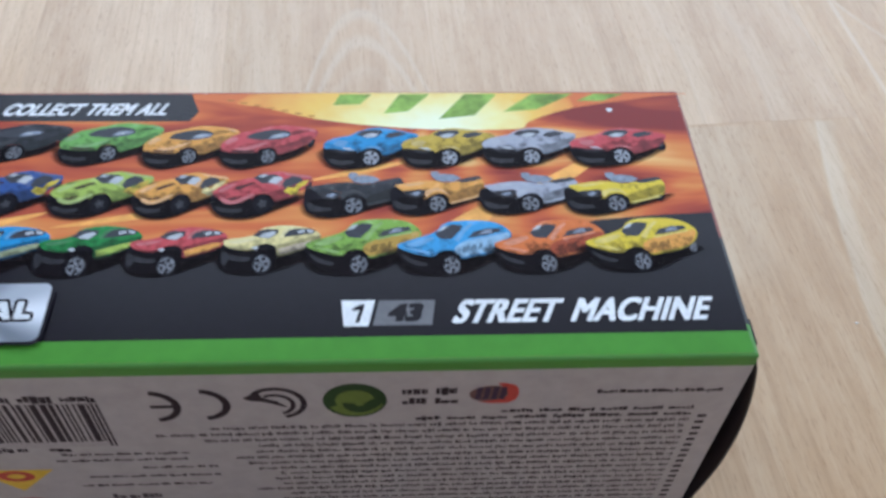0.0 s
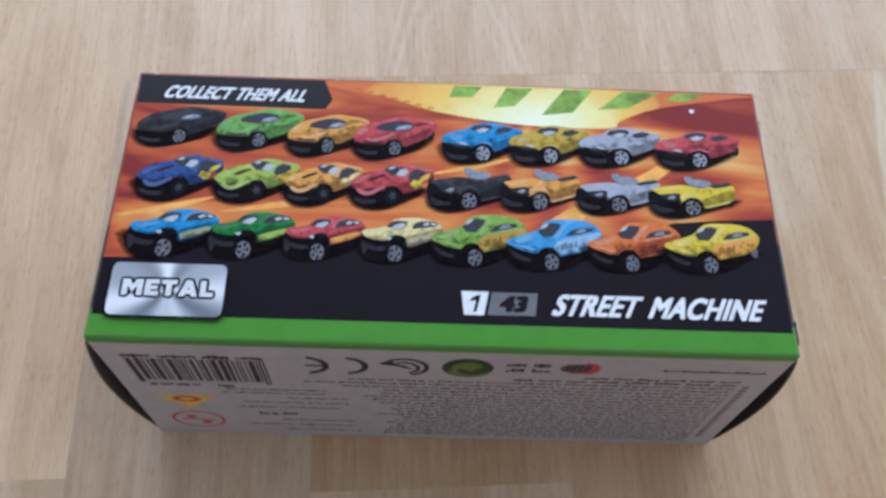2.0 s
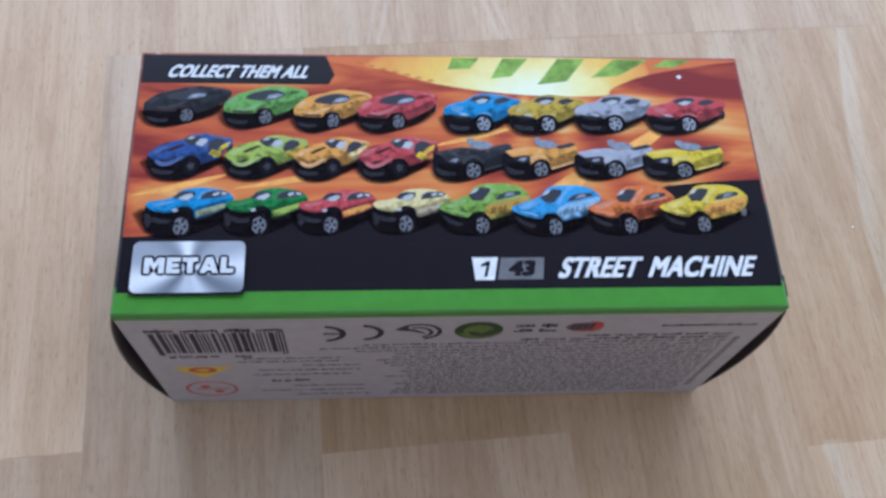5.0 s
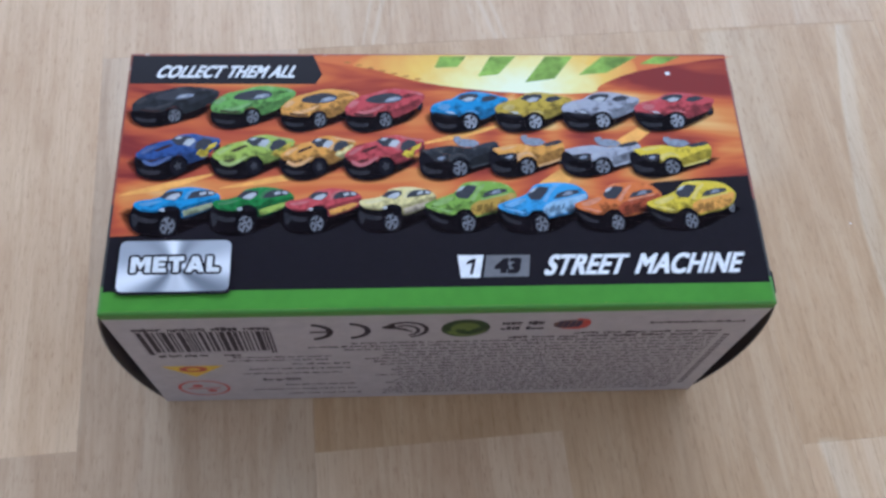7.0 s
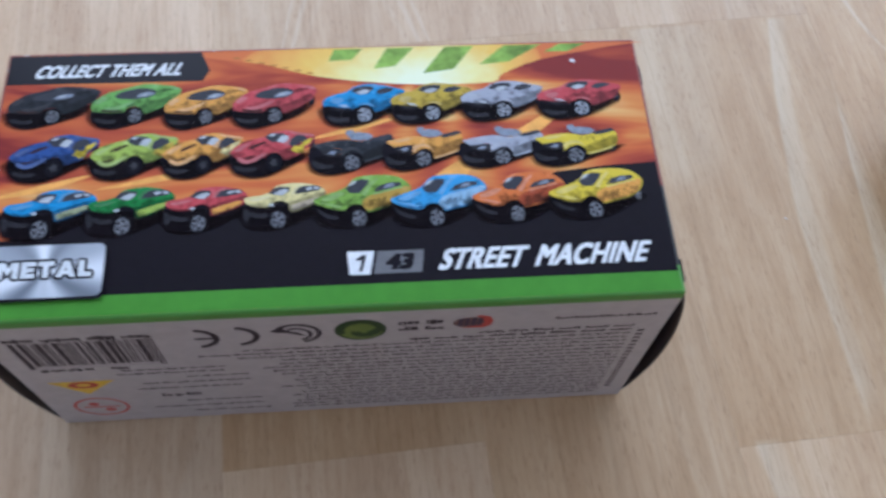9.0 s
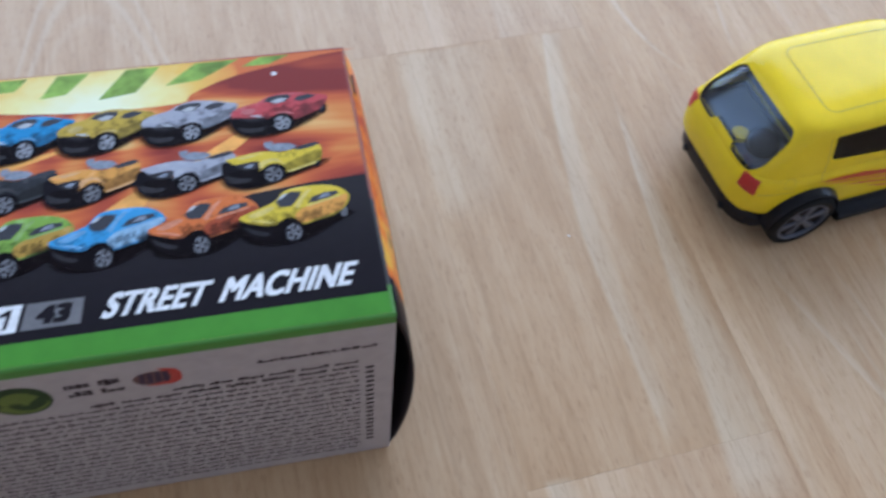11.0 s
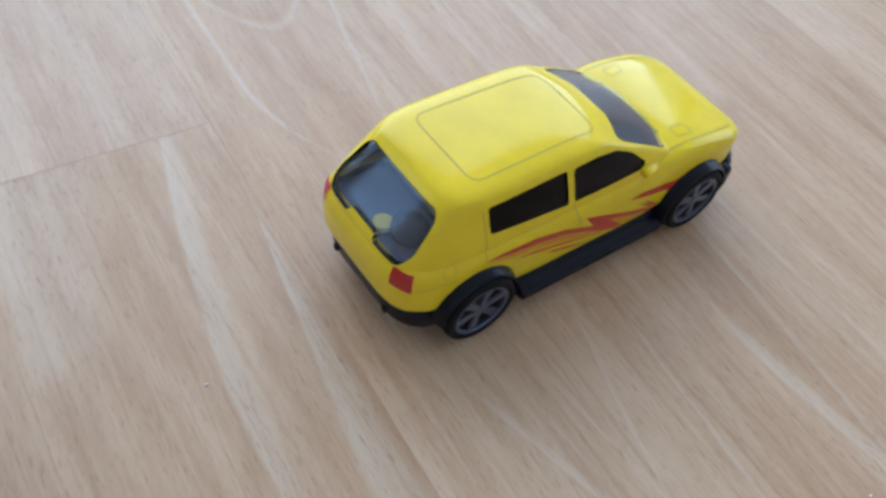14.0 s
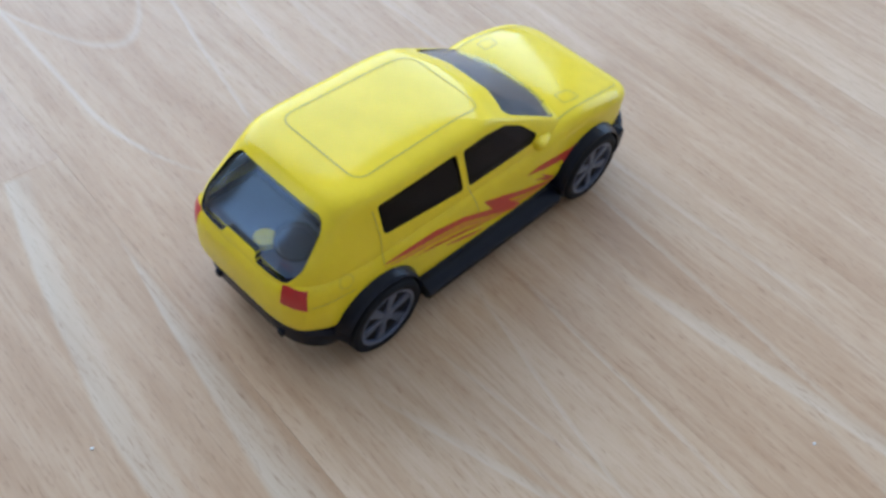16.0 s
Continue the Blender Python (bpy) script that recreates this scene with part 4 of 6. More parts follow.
draw("F", "lip", 2, [(0.07, 0.39), (0.17, 0.29), (0.28, 0.22), (0.23, 0.18), (0.12, 0.26)])
draw("F", "wheel", 0.75, (0.48, 0.19, 0.081, 0.175))
PAINT = {
    "black": (0.020, 0.022, 0.030), "green": (0.15, 0.35, 0.085), "orange": (0.64, 0.31, 0.07), "red": (0.46, 0.065, 0.08), "azure": (0.025, 0.24, 0.53), "gold": (0.47, 0.34, 0.05),
    "silver": (0.34, 0.36, 0.44), "blue": (0.03, 0.075, 0.25), "lime": (0.32, 0.43, 0.085), "yellow": (0.62, 0.48, 0.045), "forest": (0.02, 0.19, 0.045), "cream": (0.66, 0.58, 0.28),
    "sky": (0.055, 0.29, 0.60), "leaf": (0.20, 0.36, 0.065), "scarlet": (0.58, 0.16, 0.045), "grey_olive": (0.30, 0.33, 0.20), "tan": (0.42, 0.35, 0.27), "ice": (0.26, 0.42, 0.60), "maroon": (0.30, 0.06, 0.025), "brown": (0.40, 0.25, 0.05),
}


def paint_ink(name, colour):
    """Printed car paint: lit from the upper left of each picture, deeper towards its lower right, with a mottled grain."""
    m, nt, p = material(name)
    tc = nt.nodes.new("ShaderNodeTexCoord")
    sep = nt.nodes.new("ShaderNodeSeparateXYZ")
    nt.links.new(tc.outputs["Generated"], sep.inputs[0])
    f = noise_tex(nt, coords(nt, (1, 1, 1)), 560.0, 4.0, 0.6)
    tone = maths(nt, "ADD", maths(nt, "MULTIPLY_ADD", sep.outputs["Y"], 0.62, 0.02), maths(nt, "MULTIPLY_ADD", sep.outputs["X"], -0.22, maths(nt, "MULTIPLY_ADD", f, 1.5, -0.58)))
    dark = tuple(0.30 * c for c in colour)
    pale = tuple(min(1.0, 1.1 * c + 0.09) for c in colour)
    nt.links.new(ramp(nt, ((0.12, dark), (0.42, colour), (0.62, colour), (0.95, pale)), tone), p.inputs["Base Color"])
    p.inputs["Roughness"].default_value = 0.33
    p.inputs["Specular IOR Level"].default_value = 0.09
    return m


PAINT_INK = {k: paint_ink("print_paint_" + k, c) for k, c in PAINT.items()}
PALE_INK = {k: ink("print_shine_" + k, tuple(min(1.0, 0.78 * v + 0.02 + 0.15 * max(c)) for v in c), 0.32, 0.2, 650) for k, c in PAINT.items()}
DEEP_INK = {k: ink("print_flank_" + k, tuple(0.42 * v for v in c), 0.32, 0.5, 650) for k, c in PAINT.items()}
INK_LIP = ink("ink_bumper", (0.020, 0.019, 0.025), 0.33, 0.5, 900)
INK_MIST = ink("ink_mist", (0.22, 0.25, 0.32), 0.33, 0.35, 900)
INK_RIM = ink("ink_rim", (0.27, 0.285, 0.33), 0.33, 0.4, 1200)
INK_HUB = ink("ink_hub", (0.05, 0.05, 0.06), 0.33, 0.4, 1200)
INK_SPOKE = ink("ink_spoke", (0.15, 0.155, 0.18), 0.33, 0.4, 1200)


def soft_ink():
    m, nt, p = material("ink_soft_shade")
    p.inputs["Base Color"].default_value = (0.009, 0.005, 0.007, 1)
    p.inputs["Roughness"].default_value = 0.35
    p.inputs["Specular IOR Level"].default_value = 0.05
    p.inputs["Alpha"].default_value = 0.26
    return m


INK_SOFT = soft_ink()
ROW_BACK = [
    ("A", "black", "black", (-66, -46.6, 42.2, 53.2)),
    ("A", "green", "green", (-49.2, -30.2, 41.6, 53.3)),
    ("A", "orange", "orange", (-34.2, -16.4, 40.8, 52.4)),
    ("A", "red", "red", (-20.4, -2, 40.6, 52.4)),
    ("B", "azure", "azure", (-1.6, 16.2, 40.4, 51.8)),
    ("B", "gold", "gold", (12.6, 30.4, 40.4, 51.6)),
    ("B", "silver", "silver", (27.4, 45.6, 40.6, 51.6)),
    ("B", "red", "red", (43.6, 62.6, 40.6, 51.4))]
ROW_MIDDLE = [
    ("C", "blue", "yellow", (-63.6, -45.4, 29.5, 41.2)),
    ("C", "lime", "gold", (-47.8, -29.8, 29.5, 40.8)),
    ("C", "orange", "cream", (-33.6, -16.8, 29.3, 40.4)),
    ("C", "red", "yellow", (-20.2, -2.2, 29.1, 40.5)),
    ("D", "black", "black", (-4.4, 14, 29.4, 39.9)),
    ("D", "orange", "orange", (10.6, 28, 29.7, 40.1)),
    ("D", "silver", "silver", (26.2, 44.8, 29.7, 39.6)),
    ("D", "yellow", "yellow", (41.1, 60.3, 29.5, 39.5))]
ROW_FRONT = [
    ("E", "azure", "grey_olive", (-64.4, -45, 16.6, 28)),
    ("E", "forest", "lime", (-48.4, -30, 16.8, 27.9)),
    ("E", "red", "orange", (-33.6, -16, 16.9, 27.4)),
    ("E", "cream", "tan", (-18.4, -0.6, 17, 27.6)),
    ("F", "leaf", "brown", (-4, 16, 16.6, 28.9)),
    ("F", "sky", "ice", (11.2, 31.2, 16.2, 28.4)),
    ("F", "scarlet", "maroon", (27.4, 47, 16.4, 28.3)),
    ("F", "yellow", "orange", (42.8, 63, 16.6, 28.5))]


def printed_car(order, kind, paint, trim, spot):
    x0, x1, y0, y1 = spot
    sx, sy = x1 - x0, y1 - y0
    level = 7 + 3.0 * order
    tones = {"tyre": INK_TYRE, "body": PAINT_INK[paint], "light": PALE_INK[paint], "deep": DEEP_INK[paint], "trim": PAINT_INK[trim], "glass": INK_GLASS, "grey": INK_MIST, "white": INK_GLINT, "lip": INK_LIP, "shade": INK_SHADE, "mark": DEEP_INK[trim]}
    names = {"body": "printed_body", "tyre": "printed_bumper", "glass": "printed_glass", "trim": "printed_trim", "shade": "printed_slot"}
    ob = None
    rank = 0
    for tone, soft, pts in DESIGNS[kind]:
        rank += 1
        if tone == "shadow":
            bm = bmesh.new()
            mx, my = sum(p[0] for p in pts) / len(pts), sum(p[1] for p in pts) / len(pts)
            for k in range(5):
                g = 1.07 - 0.05 * k
                flat(bm, smooth_outline([(x0 + (mx + (p[0] - mx) * g) * sx, y0 + (my + (p[1] - my) * g) * sy) for p in pts], 3), level + 0.1 * k)
            ob = part("printed_car", bm, INK_SOFT, lid_print, "printed picture of a " + paint.replace("_", " ") + " car")
        elif tone == "wheel":
            wx, wy, rx, ry = pts
            cx, cy, rx, ry = x0 + wx * sx, y0 + wy * sy, rx * sx, ry * sy
            bm = bmesh.new()
            flat(bm, oval(cx, cy, rx, ry), level + 0.13 * rank, slot=0)
            at = lambda a, q: (cx + rx * q * math.cos(radians(a)), cy + ry * q * math.sin(radians(a)))
            if soft > 0.4:
                for a0, a1 in ((-75, 60), (75, 150), (190, 262)):
                    n = 10
                    flat(bm, [at(a0 + (a1 - a0) * k / n, 0.82) for k in range(n + 1)] + [at(a1 - (a1 - a0) * k / n, 0.62) for k in range(n + 1)], level + 0.13 * rank + 0.08, slot=1)
            for k in range(5):
                a = 72 * k + 25 * wx * 3
                q = 0.72 if soft > 0.4 else 0.5
                flat(bm, [at(a - 60, 0.14), at(a - 12, q), at(a + 12, q), at(a + 60, 0.14)], level + 0.13 * rank + 0.1 + 0.01 * k, slot=1)
            part("printed_wheel", bm, [INK_TYRE, INK_RIM if soft > 0.9 else INK_SPOKE if soft > 0.4 else INK_HUB], ob)
        else:
            bm = bmesh.new()
            q = [(x0 + px * sx, y0 + py * sy) for px, py in pts]
            flat(bm, smooth_outline(q, soft + 1) if soft > 1 else q, level + 0.13 * rank)
            part(names.get(tone, "printed_" + {"light": "shine", "deep": "flank", "grey": "screen", "white": "glint", "lip": "grille", "mark": "decal"}.get(tone, tone)), bm, tones[tone], ob)


for line in (ROW_BACK, ROW_MIDDLE, ROW_FRONT):
    for k, row in enumerate(line):
        printed_car(k, *row)

bm = bmesh.new()
flat(bm, oval(52.8, 56.4, 0.6, 0.5, 10), 5)
part("white_dot", bm, INK_WHITE, lid_print)

# badge, scale mark and title on the dark band
bm = bmesh.new()
flat(bm, rounded(-64.4, -41.7, 3.9, 15.1, 1.4), 90)
part("badge_edge", bm, INK_BLACK, lid_print, "dark badge outline")
bm = bmesh.new()
flat(bm, rounded(-64.1, -42.3, 4.5, 15.5, 1.3), 91)
badge = part("metal_badge", bm, BADGE, lid_print, "brushed metal badge")
# heavy block letters: each stroke a four-sided piece, in a cell one unit high
BLOCKS = {
    "M": (1.22, [((0, 0), (0.34, 0), (0.34, 1), (0, 1)), ((0.88, 0), (1.22, 0), (1.22, 1), (0.88, 1)), ((0.1, 1), (0.42, 1), (0.62, 0.62), (0.61, 0.16)), ((1.12, 1), (0.80, 1), (0.60, 0.62), (0.61, 0.16))]),
    "E": (0.82, [((0, 0), (0.34, 0), (0.34, 1), (0, 1)), ((0, 0), (0.82, 0), (0.82, 0.27), (0, 0.27)), ((0, 0.38), (0.74, 0.38), (0.74, 0.62), (0, 0.62)), ((0, 0.73), (0.82, 0.73), (0.82, 1), (0, 1))]),
    "T": (0.92, [((0.29, 0), (0.63, 0), (0.63, 1), (0.29, 1)), ((0, 0.72), (0.92, 0.72), (0.92, 1), (0, 1))]),
    "A": (1.12, [((0, 0), (0.35, 0), (0.70, 1), (0.38, 1)), ((0.77, 0), (1.12, 0), (0.74, 1), (0.42, 1)), ((0.28, 0.16), (0.84, 0.16), (0.80, 0.40), (0.32, 0.40))]),
    "L": (0.78, [((0, 0), (0.34, 0), (0.34, 1), (0, 1)), ((0, 0), (0.78, 0), (0.78, 0.28), (0, 0.28))]),
}


def block_letters(word, x0, x1, y0, y1, grow, layer, mat, title, parent):
    gap = 0.13
    total = sum(BLOCKS[c][0] for c in word) + gap * (len(word) - 1)
    sx, sy = (x1 - x0) / total, y1 - y0
    bm, at, level = bmesh.new(), 0.0, layer
    for c in word:
        for piece in BLOCKS[c][1]:
            for dx, dy in (((-1, 0), (1, 0), (0, -1), (0, 1), (-0.7, -0.7), (0.7, 0.7), (-0.7, 0.7), (0.7, -0.7)) if grow else ((0, 0),)):
                flat(bm, [(x0 + (at + px) * sx + dx * grow, y0 + py * sy + dy * grow) for px, py in piece], level)
                level += 0.03
        at += BLOCKS[c][0] + gap
    return part(title, bm, mat, parent)


block_letters("METAL", -61.7, -44.4, 8.6, 12.0, 0.5, 92, INK_BLACK, "badge_lettering_edge", badge)
block_letters("METAL", -61.7, -44.4, 8.6, 12.0, 0.0, 98, INK_SILVER, "badge_lettering", badge)
bm = bmesh.new()
flat(bm, [(3.0, 11.7), (8.3, 11.7), (7.3, 6.7), (3.5, 6.7)], 7)
one = part("scale_field", bm, INK_WHITE, lid_print, "white scale field")
lettering("scale_figure", "1", 5.25, 6.75, 7.4, 10.9, 8, INK_BLACK, one, 0.25, 0.015)
bm = bmesh.new()
flat(bm, [(4.6, 9.6), (5.0, 10.3), (6.1, 10.9), (6.1, 9.9)], 10)
part("scale_figure_flag", bm, INK_BLACK, one)
bm = bmesh.new()
flat(bm, [(8.9, 11.6), (17.8, 11.6), (17.2, 6.8), (8.0, 6.8)], 7)
two = part("scale_field", bm, INK_GREY, lid_print, "dark grey scale field")
lettering("scale_figure", "43", 10.0, 16.2, 7.5, 11.0, 8, INK_BLACK, two, 0.25, 0.085)
lettering("title_lettering", "STREET MACHINE", 20.1, 62.6, 7.0, 11.6, 7, INK_WHITE, lid_print, 0.45, 0.042, words=1.6)

# small print and marks on the front panel
front = carton


def front_mark(name, polys, mats, label=""):
    bm = bmesh.new()
    for k, (pts, slot) in enumerate(polys):
        flat(bm, pts, 2 + k, on_front, slot)
    return part(name, bm, mats, front, label)


rng = random.Random(11)


def text_line(x0, x1, z, h, name="text_line", mat=None, word=(1.2, 4.2), gap=0.55, letter=(0.5, 1.3)):
    bm = bmesh.new()
    x = x0
    while x < x1:
        w = min(rng.uniform(*word), x1 - x)
        # each word is a run of letter-wide bars of uneven height
        q = x
        while q < x + w:
            lw = rng.uniform(*letter)
            hh = h * rng.uniform(0.55, 1.15)
            foot = z - (0.25 * h if rng.random() < 0.15 else 0.0)
            flat(bm, [(q, foot), (min(q + lw, x + w), foot), (min(q + lw, x + w), z + hh), (q, z + hh)], 2, on_front)
            q += lw + rng.uniform(0.06, 0.20)
        x += w + gap
    return part(name, bm, mat or INK_TEXT, front)


bm = bmesh.new()
flat(bm, [(-63.2, 36.6), (-35.2, 36.6), (-35.2, 50.8), (-63.2, 50.8)], 1, on_front)
barcode = part("barcode", bm, INK_CARD, front, "black barcode")
x = -62.6
while x < -35.6:
    w = rng.choice((0.36, 0.45, 0.75, 1.1))
    z0 = 36.8 if x < -61.5 or x > -36.6 else 38.4
    bm = bmesh.new()
    flat(bm, [(x, z0), (x + w, z0), (x + w, 50.6), (x, 50.6)], 2, on_front)
    part("barcode_bar", bm, INK_TEXT, barcode)
    x += w + rng.choice((0.28, 0.32, 0.45, 0.6))
text_line(-63.0, -35.2, 51.3, 1.7, word=(5.0, 7.5), gap=1.2)
text_line(-61.0, -50.5, 35.2, 1.4)
text_line(-47.0, -43.0, 35.2, 1.4)
front_mark("ring_mark", [(arc_band(-27.4, 49.2, 4.2, 1.25, -82, 82), 0), ([(-27.4, 48.75), (-23.4, 48.75), (-23.4, 49.65), (-27.4, 49.65)], 0)], INK_TEXT, "dark conformity mark")
front_mark("ring_mark", [(arc_band(-19.6, 49.5, 4.2, 1.25, -82, 82), 0)], INK_TEXT, "dark conformity mark")
front_mark("swirl_mark", [(arc_band(-7.6, 49.6, 4.4, 0.95, -75, 140), 0), (arc_band(-7.8, 49.2, 2.9, 0.8, -70, 120), 0), (smooth_outline([(-12.6, 51.4), (-10.2, 53.0), (-9.6, 51.6), (-7.2, 50.0), (-5.9, 48.4), (-7.0, 48.8), (-9.6, 50.2), (-11.2, 50.4)], 2), 0),
                          (arc_band(-8.6, 49.0, 1.5, 0.5, 10, 100), 0)], INK_TEXT, "dark swirl mark")
front_mark("recycling_mark", [(oval(4.9, 50.0, 5.1, 5.2, 32), 0), (oval(5.0, 49.9, 4.5, 4.6, 32), 1), (arc_band(4.9, 50.0, 4.1, 1.9, -15, 205, 1.0, 28), 0),
                                    (arc_band(5.6, 49.0, 1.7, 2.0, -190, 20), 0), (smooth_outline([(6.6, 49.4), (8.6, 50.8), (8.9, 48.6), (7.4, 47.0), (5.6, 46.8)], 2), 0)], [INK_DEEP, INK_OLIVE], "round green recycling mark")
for z in (51.6, 48.6):
    text_line(12.4, 22.0, z, 1.7, word=(2.6, 4.4), gap=1.3)
front_mark("maker_mark", [(oval(26.6, 51.3, 3.5, 2.5), 1), (smooth_outline([(24.6, 48.8), (29.4, 48.4), (31.0, 50.6), (30.4, 53.8), (27.4, 54.6), (29.0, 52.6), (29.2, 50.6), (27.6, 49.4)], 2), 0)] +
           [([(24.0 + 1.3 * k, 49.6), (24.9 + 1.3 * k, 49.6), (25.2 + 1.3 * k, 53.4), (24.3 + 1.3 * k, 53.4)], 2) for k in range(4)], [INK_RED, INK_BROWN, INK_NAVY], "small red and dark maker mark")
text_line(43.6, 64.0, 50.9, 1.0, word=(3.0, 6.5), gap=0.3)
text_line(28.6, 61.6, 45.4, 1.1, word=(3.5, 6.0), gap=1.0)
text_line(14.6, 60.6, 43.4, 1.1, word=(3.5, 6.0), gap=1.0)
for k in range(19):
    z = 41.4 - 2.08 * k
    text_line(-22.0 + rng.uniform(-7, 5) if k < 3 else rng.uniform(-17, -7), 60.8, z, 0.98, mat=INK_FINE, word=(0.9, 4.2), gap=0.55, letter=(0.22, 0.6))
bm = bmesh.new()
for k in range(18):
    flat(bm, [(62.0, 42.4 - 2.05 * k), (63.5, 42.4 - 2.05 * k), (63.5, 43.4 - 2.05 * k), (62.0, 43.4 - 2.05 * k)], 2, on_front)
part("text_column", bm, INK_TEXT, front)
for x0, x1, z, h in ((-45.5, -24.0, 33.4, 0.8), (-47.0, -24.5, 31.2, 0.8), (-33.0, -20.0, 28.2, 0.8), (-43.0, -20.0, 25.0, 0.8), (-45.0, -22.0, 21.6, 0.8), (-40.8, -31.6, 16.4, 1.7), (-36.0, -19.0, 12.4, 0.8), (-44.0, -19.0, 8.8, 0.8), (-36.0, -18.0, 5.0, 0.8)):
    text_line(x0, x1, z, h, mat=INK_FINE)
front_mark("warning_triangle", [([(-62.4, 28.6), (-48.4, 28.6), (-55.8, 20.4)], 0), (oval(-55.5, 26.2, 3.2, 2.0), 1), (oval(-55.5, 26.2, 1.6, 0.9), 0)], [INK_GOLD, INK_RED], "amber triangle mark")
front_mark("age_mark", [(arc_band(-55.7, 11.4, 5.8, 0.7, 0, 359, 1.0, 32), 0), ([(-59.6, 10.9), (-51.8, 10.9), (-51.8, 11.6), (-59.6, 11.6)], 0), (oval(-57.0, 13.3, 1.2, 1.2, 12), 0), (oval(-54.2, 9.2, 1.2, 1.2, 12), 0)], [INK_RED], "round red age mark")

from mathutils.bvhtree import BVHTree

# ---- the toy car (lengths in millimetres in its own axes: x ahead, y left) ----
CAR_AT, CAR_TURN = (0.2045, 0.0620, 0.0), 7.6
car = thing("toy_car", CAR_AT, "yellow die-cast toy estate car with red flame stripes", "toy car", rz=CAR_TURN)


def enamel(name, colour):
    """Thick glossy enamel over cast metal, with faint orange peel and dust specks."""
    m, nt, p = material(name)
    f = noise_tex(nt, coords(nt, (1, 1, 1)), 160.0, 3.0, 0.5)
    g = noise_tex(nt, coords(nt, (1, 1, 1)), 1400.0, 2.0, 0.5)
    lo = tuple(c * 0.97 for c in colour)
    hi = tuple(min(1, c * 1.03) for c in colour)
    nt.links.new(ramp(nt, ((0.35, lo), (0.65, hi)), f), p.inputs["Base Color"])
    nt.links.new(maths(nt, "MULTIPLY_ADD", f, 0.03, 0.12), p.inputs["Roughness"])
    p.inputs["Specular IOR Level"].default_value = 0.31
    bumped(nt, p, maths(nt, "ADD", maths(nt, "MULTIPLY", f, 0.4), maths(nt, "MULTIPLY", g, 0.1)), 0.05, 0.0003)
    return m


YELLOW = enamel("yellow_enamel", (0.82, 0.62, 0.012))
SEAM = plain("yellow_seam", (0.50, 0.39, 0.02), 0.5)
BLACK = plain("black_plastic", (0.007, 0.008, 0.015), 0.24, speck=0.2, size=300, spec=0.20)
TYRE = plain("tyre_rubber", (0.009, 0.009, 0.011), 0.6, spec=0.12, speck=0.2, size=500)
RIM = plain("grey_rim", (0.10, 0.112, 0.16), 0.3, metal=0.4, speck=0.1, size=500)
WELL = plain("rim_recess", (0.02, 0.02, 0.025), 0.4)
DECAL = plain("red_decal", (0.52, 0.045, 0.025), 0.35, speck=0.08, size=700)
AMBER = plain("amber_decal", (0.66, 0.26, 0.02), 0.35, speck=0.1, size=700)
LAMP = plain("red_lamp", (0.46, 0.026, 0.025), 0.3, speck=0.08, size=700)
CABIN_DARK = plain("cabin_plastic", (0.007, 0.006, 0.009), 0.5, speck=0.2, size=400, spec=0.1)
# blue-grey stands in for part of the reflection on the rear window
SHELF = plain("rear_sheen_grey", (0.09, 0.115, 0.16), 0.4, speck=0.25, size=260)


def glass_material(name, tint, front, rough):
    """Smoke-tinted clear plastic, thin enough that light runs straight through."""
    m, nt, p = material(name)
    clear = node(nt, "ShaderNodeBsdfTransparent", Color=(*tint, 1))
    gloss = node(nt, "ShaderNodeBsdfAnisotropic", Color=(0.92, 0.96, 1.0, 1), Roughness=rough)
    facing = node(nt, "ShaderNodeLayerWeight", Blend=0.5)
    mix = nt.nodes.new("ShaderNodeMixShader")
    nt.links.new(maths(nt, "MULTIPLY_ADD", maths(nt, "POWER", facing.outputs["Facing"], 5.0), 0.85, front), mix.inputs[0])
    nt.links.new(clear.outputs[0], mix.inputs[1])
    nt.links.new(gloss.outputs[0], mix.inputs[2])
    nt.links.new(mix.outputs[0], nt.nodes["Material Output"].inputs["Surface"])
    nt.nodes.remove(p)
    return m


GLASS = glass_material("smoked_window", (0.80, 0.82, 0.87), 0.062, 0.09)
# same plastic on the side panes, with their shade put into the tint
GLASS_SIDE = glass_material("shaded_smoked_window", (0.42, 0.36, 0.37), 0.014, 0.05)


def spline_rows(rows, x):
    """Smooth (Catmull-Rom, by finite slopes) interpolation of rows at rows[i][0]."""
    xs = [r[0] for r in rows]
    i = max(0, min(len(rows) - 2, next((k for k in range(len(xs) - 1) if x <= xs[k + 1]), len(xs) - 2)))
    h = xs[i + 1] - xs[i]
    t = max(0.0, min(1.0, (x - xs[i]) / h))
    out = []
    for c in range(len(rows[0])):
        def slope(k):
            if k == 0:
                return (rows[1][c] - rows[0][c]) / (xs[1] - xs[0])
            if k == len(xs) - 1:
                return (rows[-1][c] - rows[-2][c]) / (xs[-1] - xs[-2])
            d0 = (rows[k][c] - rows[k - 1][c]) / (xs[k] - xs[k - 1])
            d1 = (rows[k + 1][c] - rows[k][c]) / (xs[k + 1] - xs[k])
            return 0.0 if d0 * d1 <= 0 else 2 * d0 * d1 / (d0 + d1)
        p0, p1, m0, m1 = rows[i][c], rows[i + 1][c], slope(i) * h, slope(i + 1) * h
        out.append((2 * t**3 - 3 * t**2 + 1) * p0 + (t**3 - 2 * t**2 + t) * m0 + (-2 * t**3 + 3 * t**2) * p1 + (t**3 - t**2) * m1)
    return out


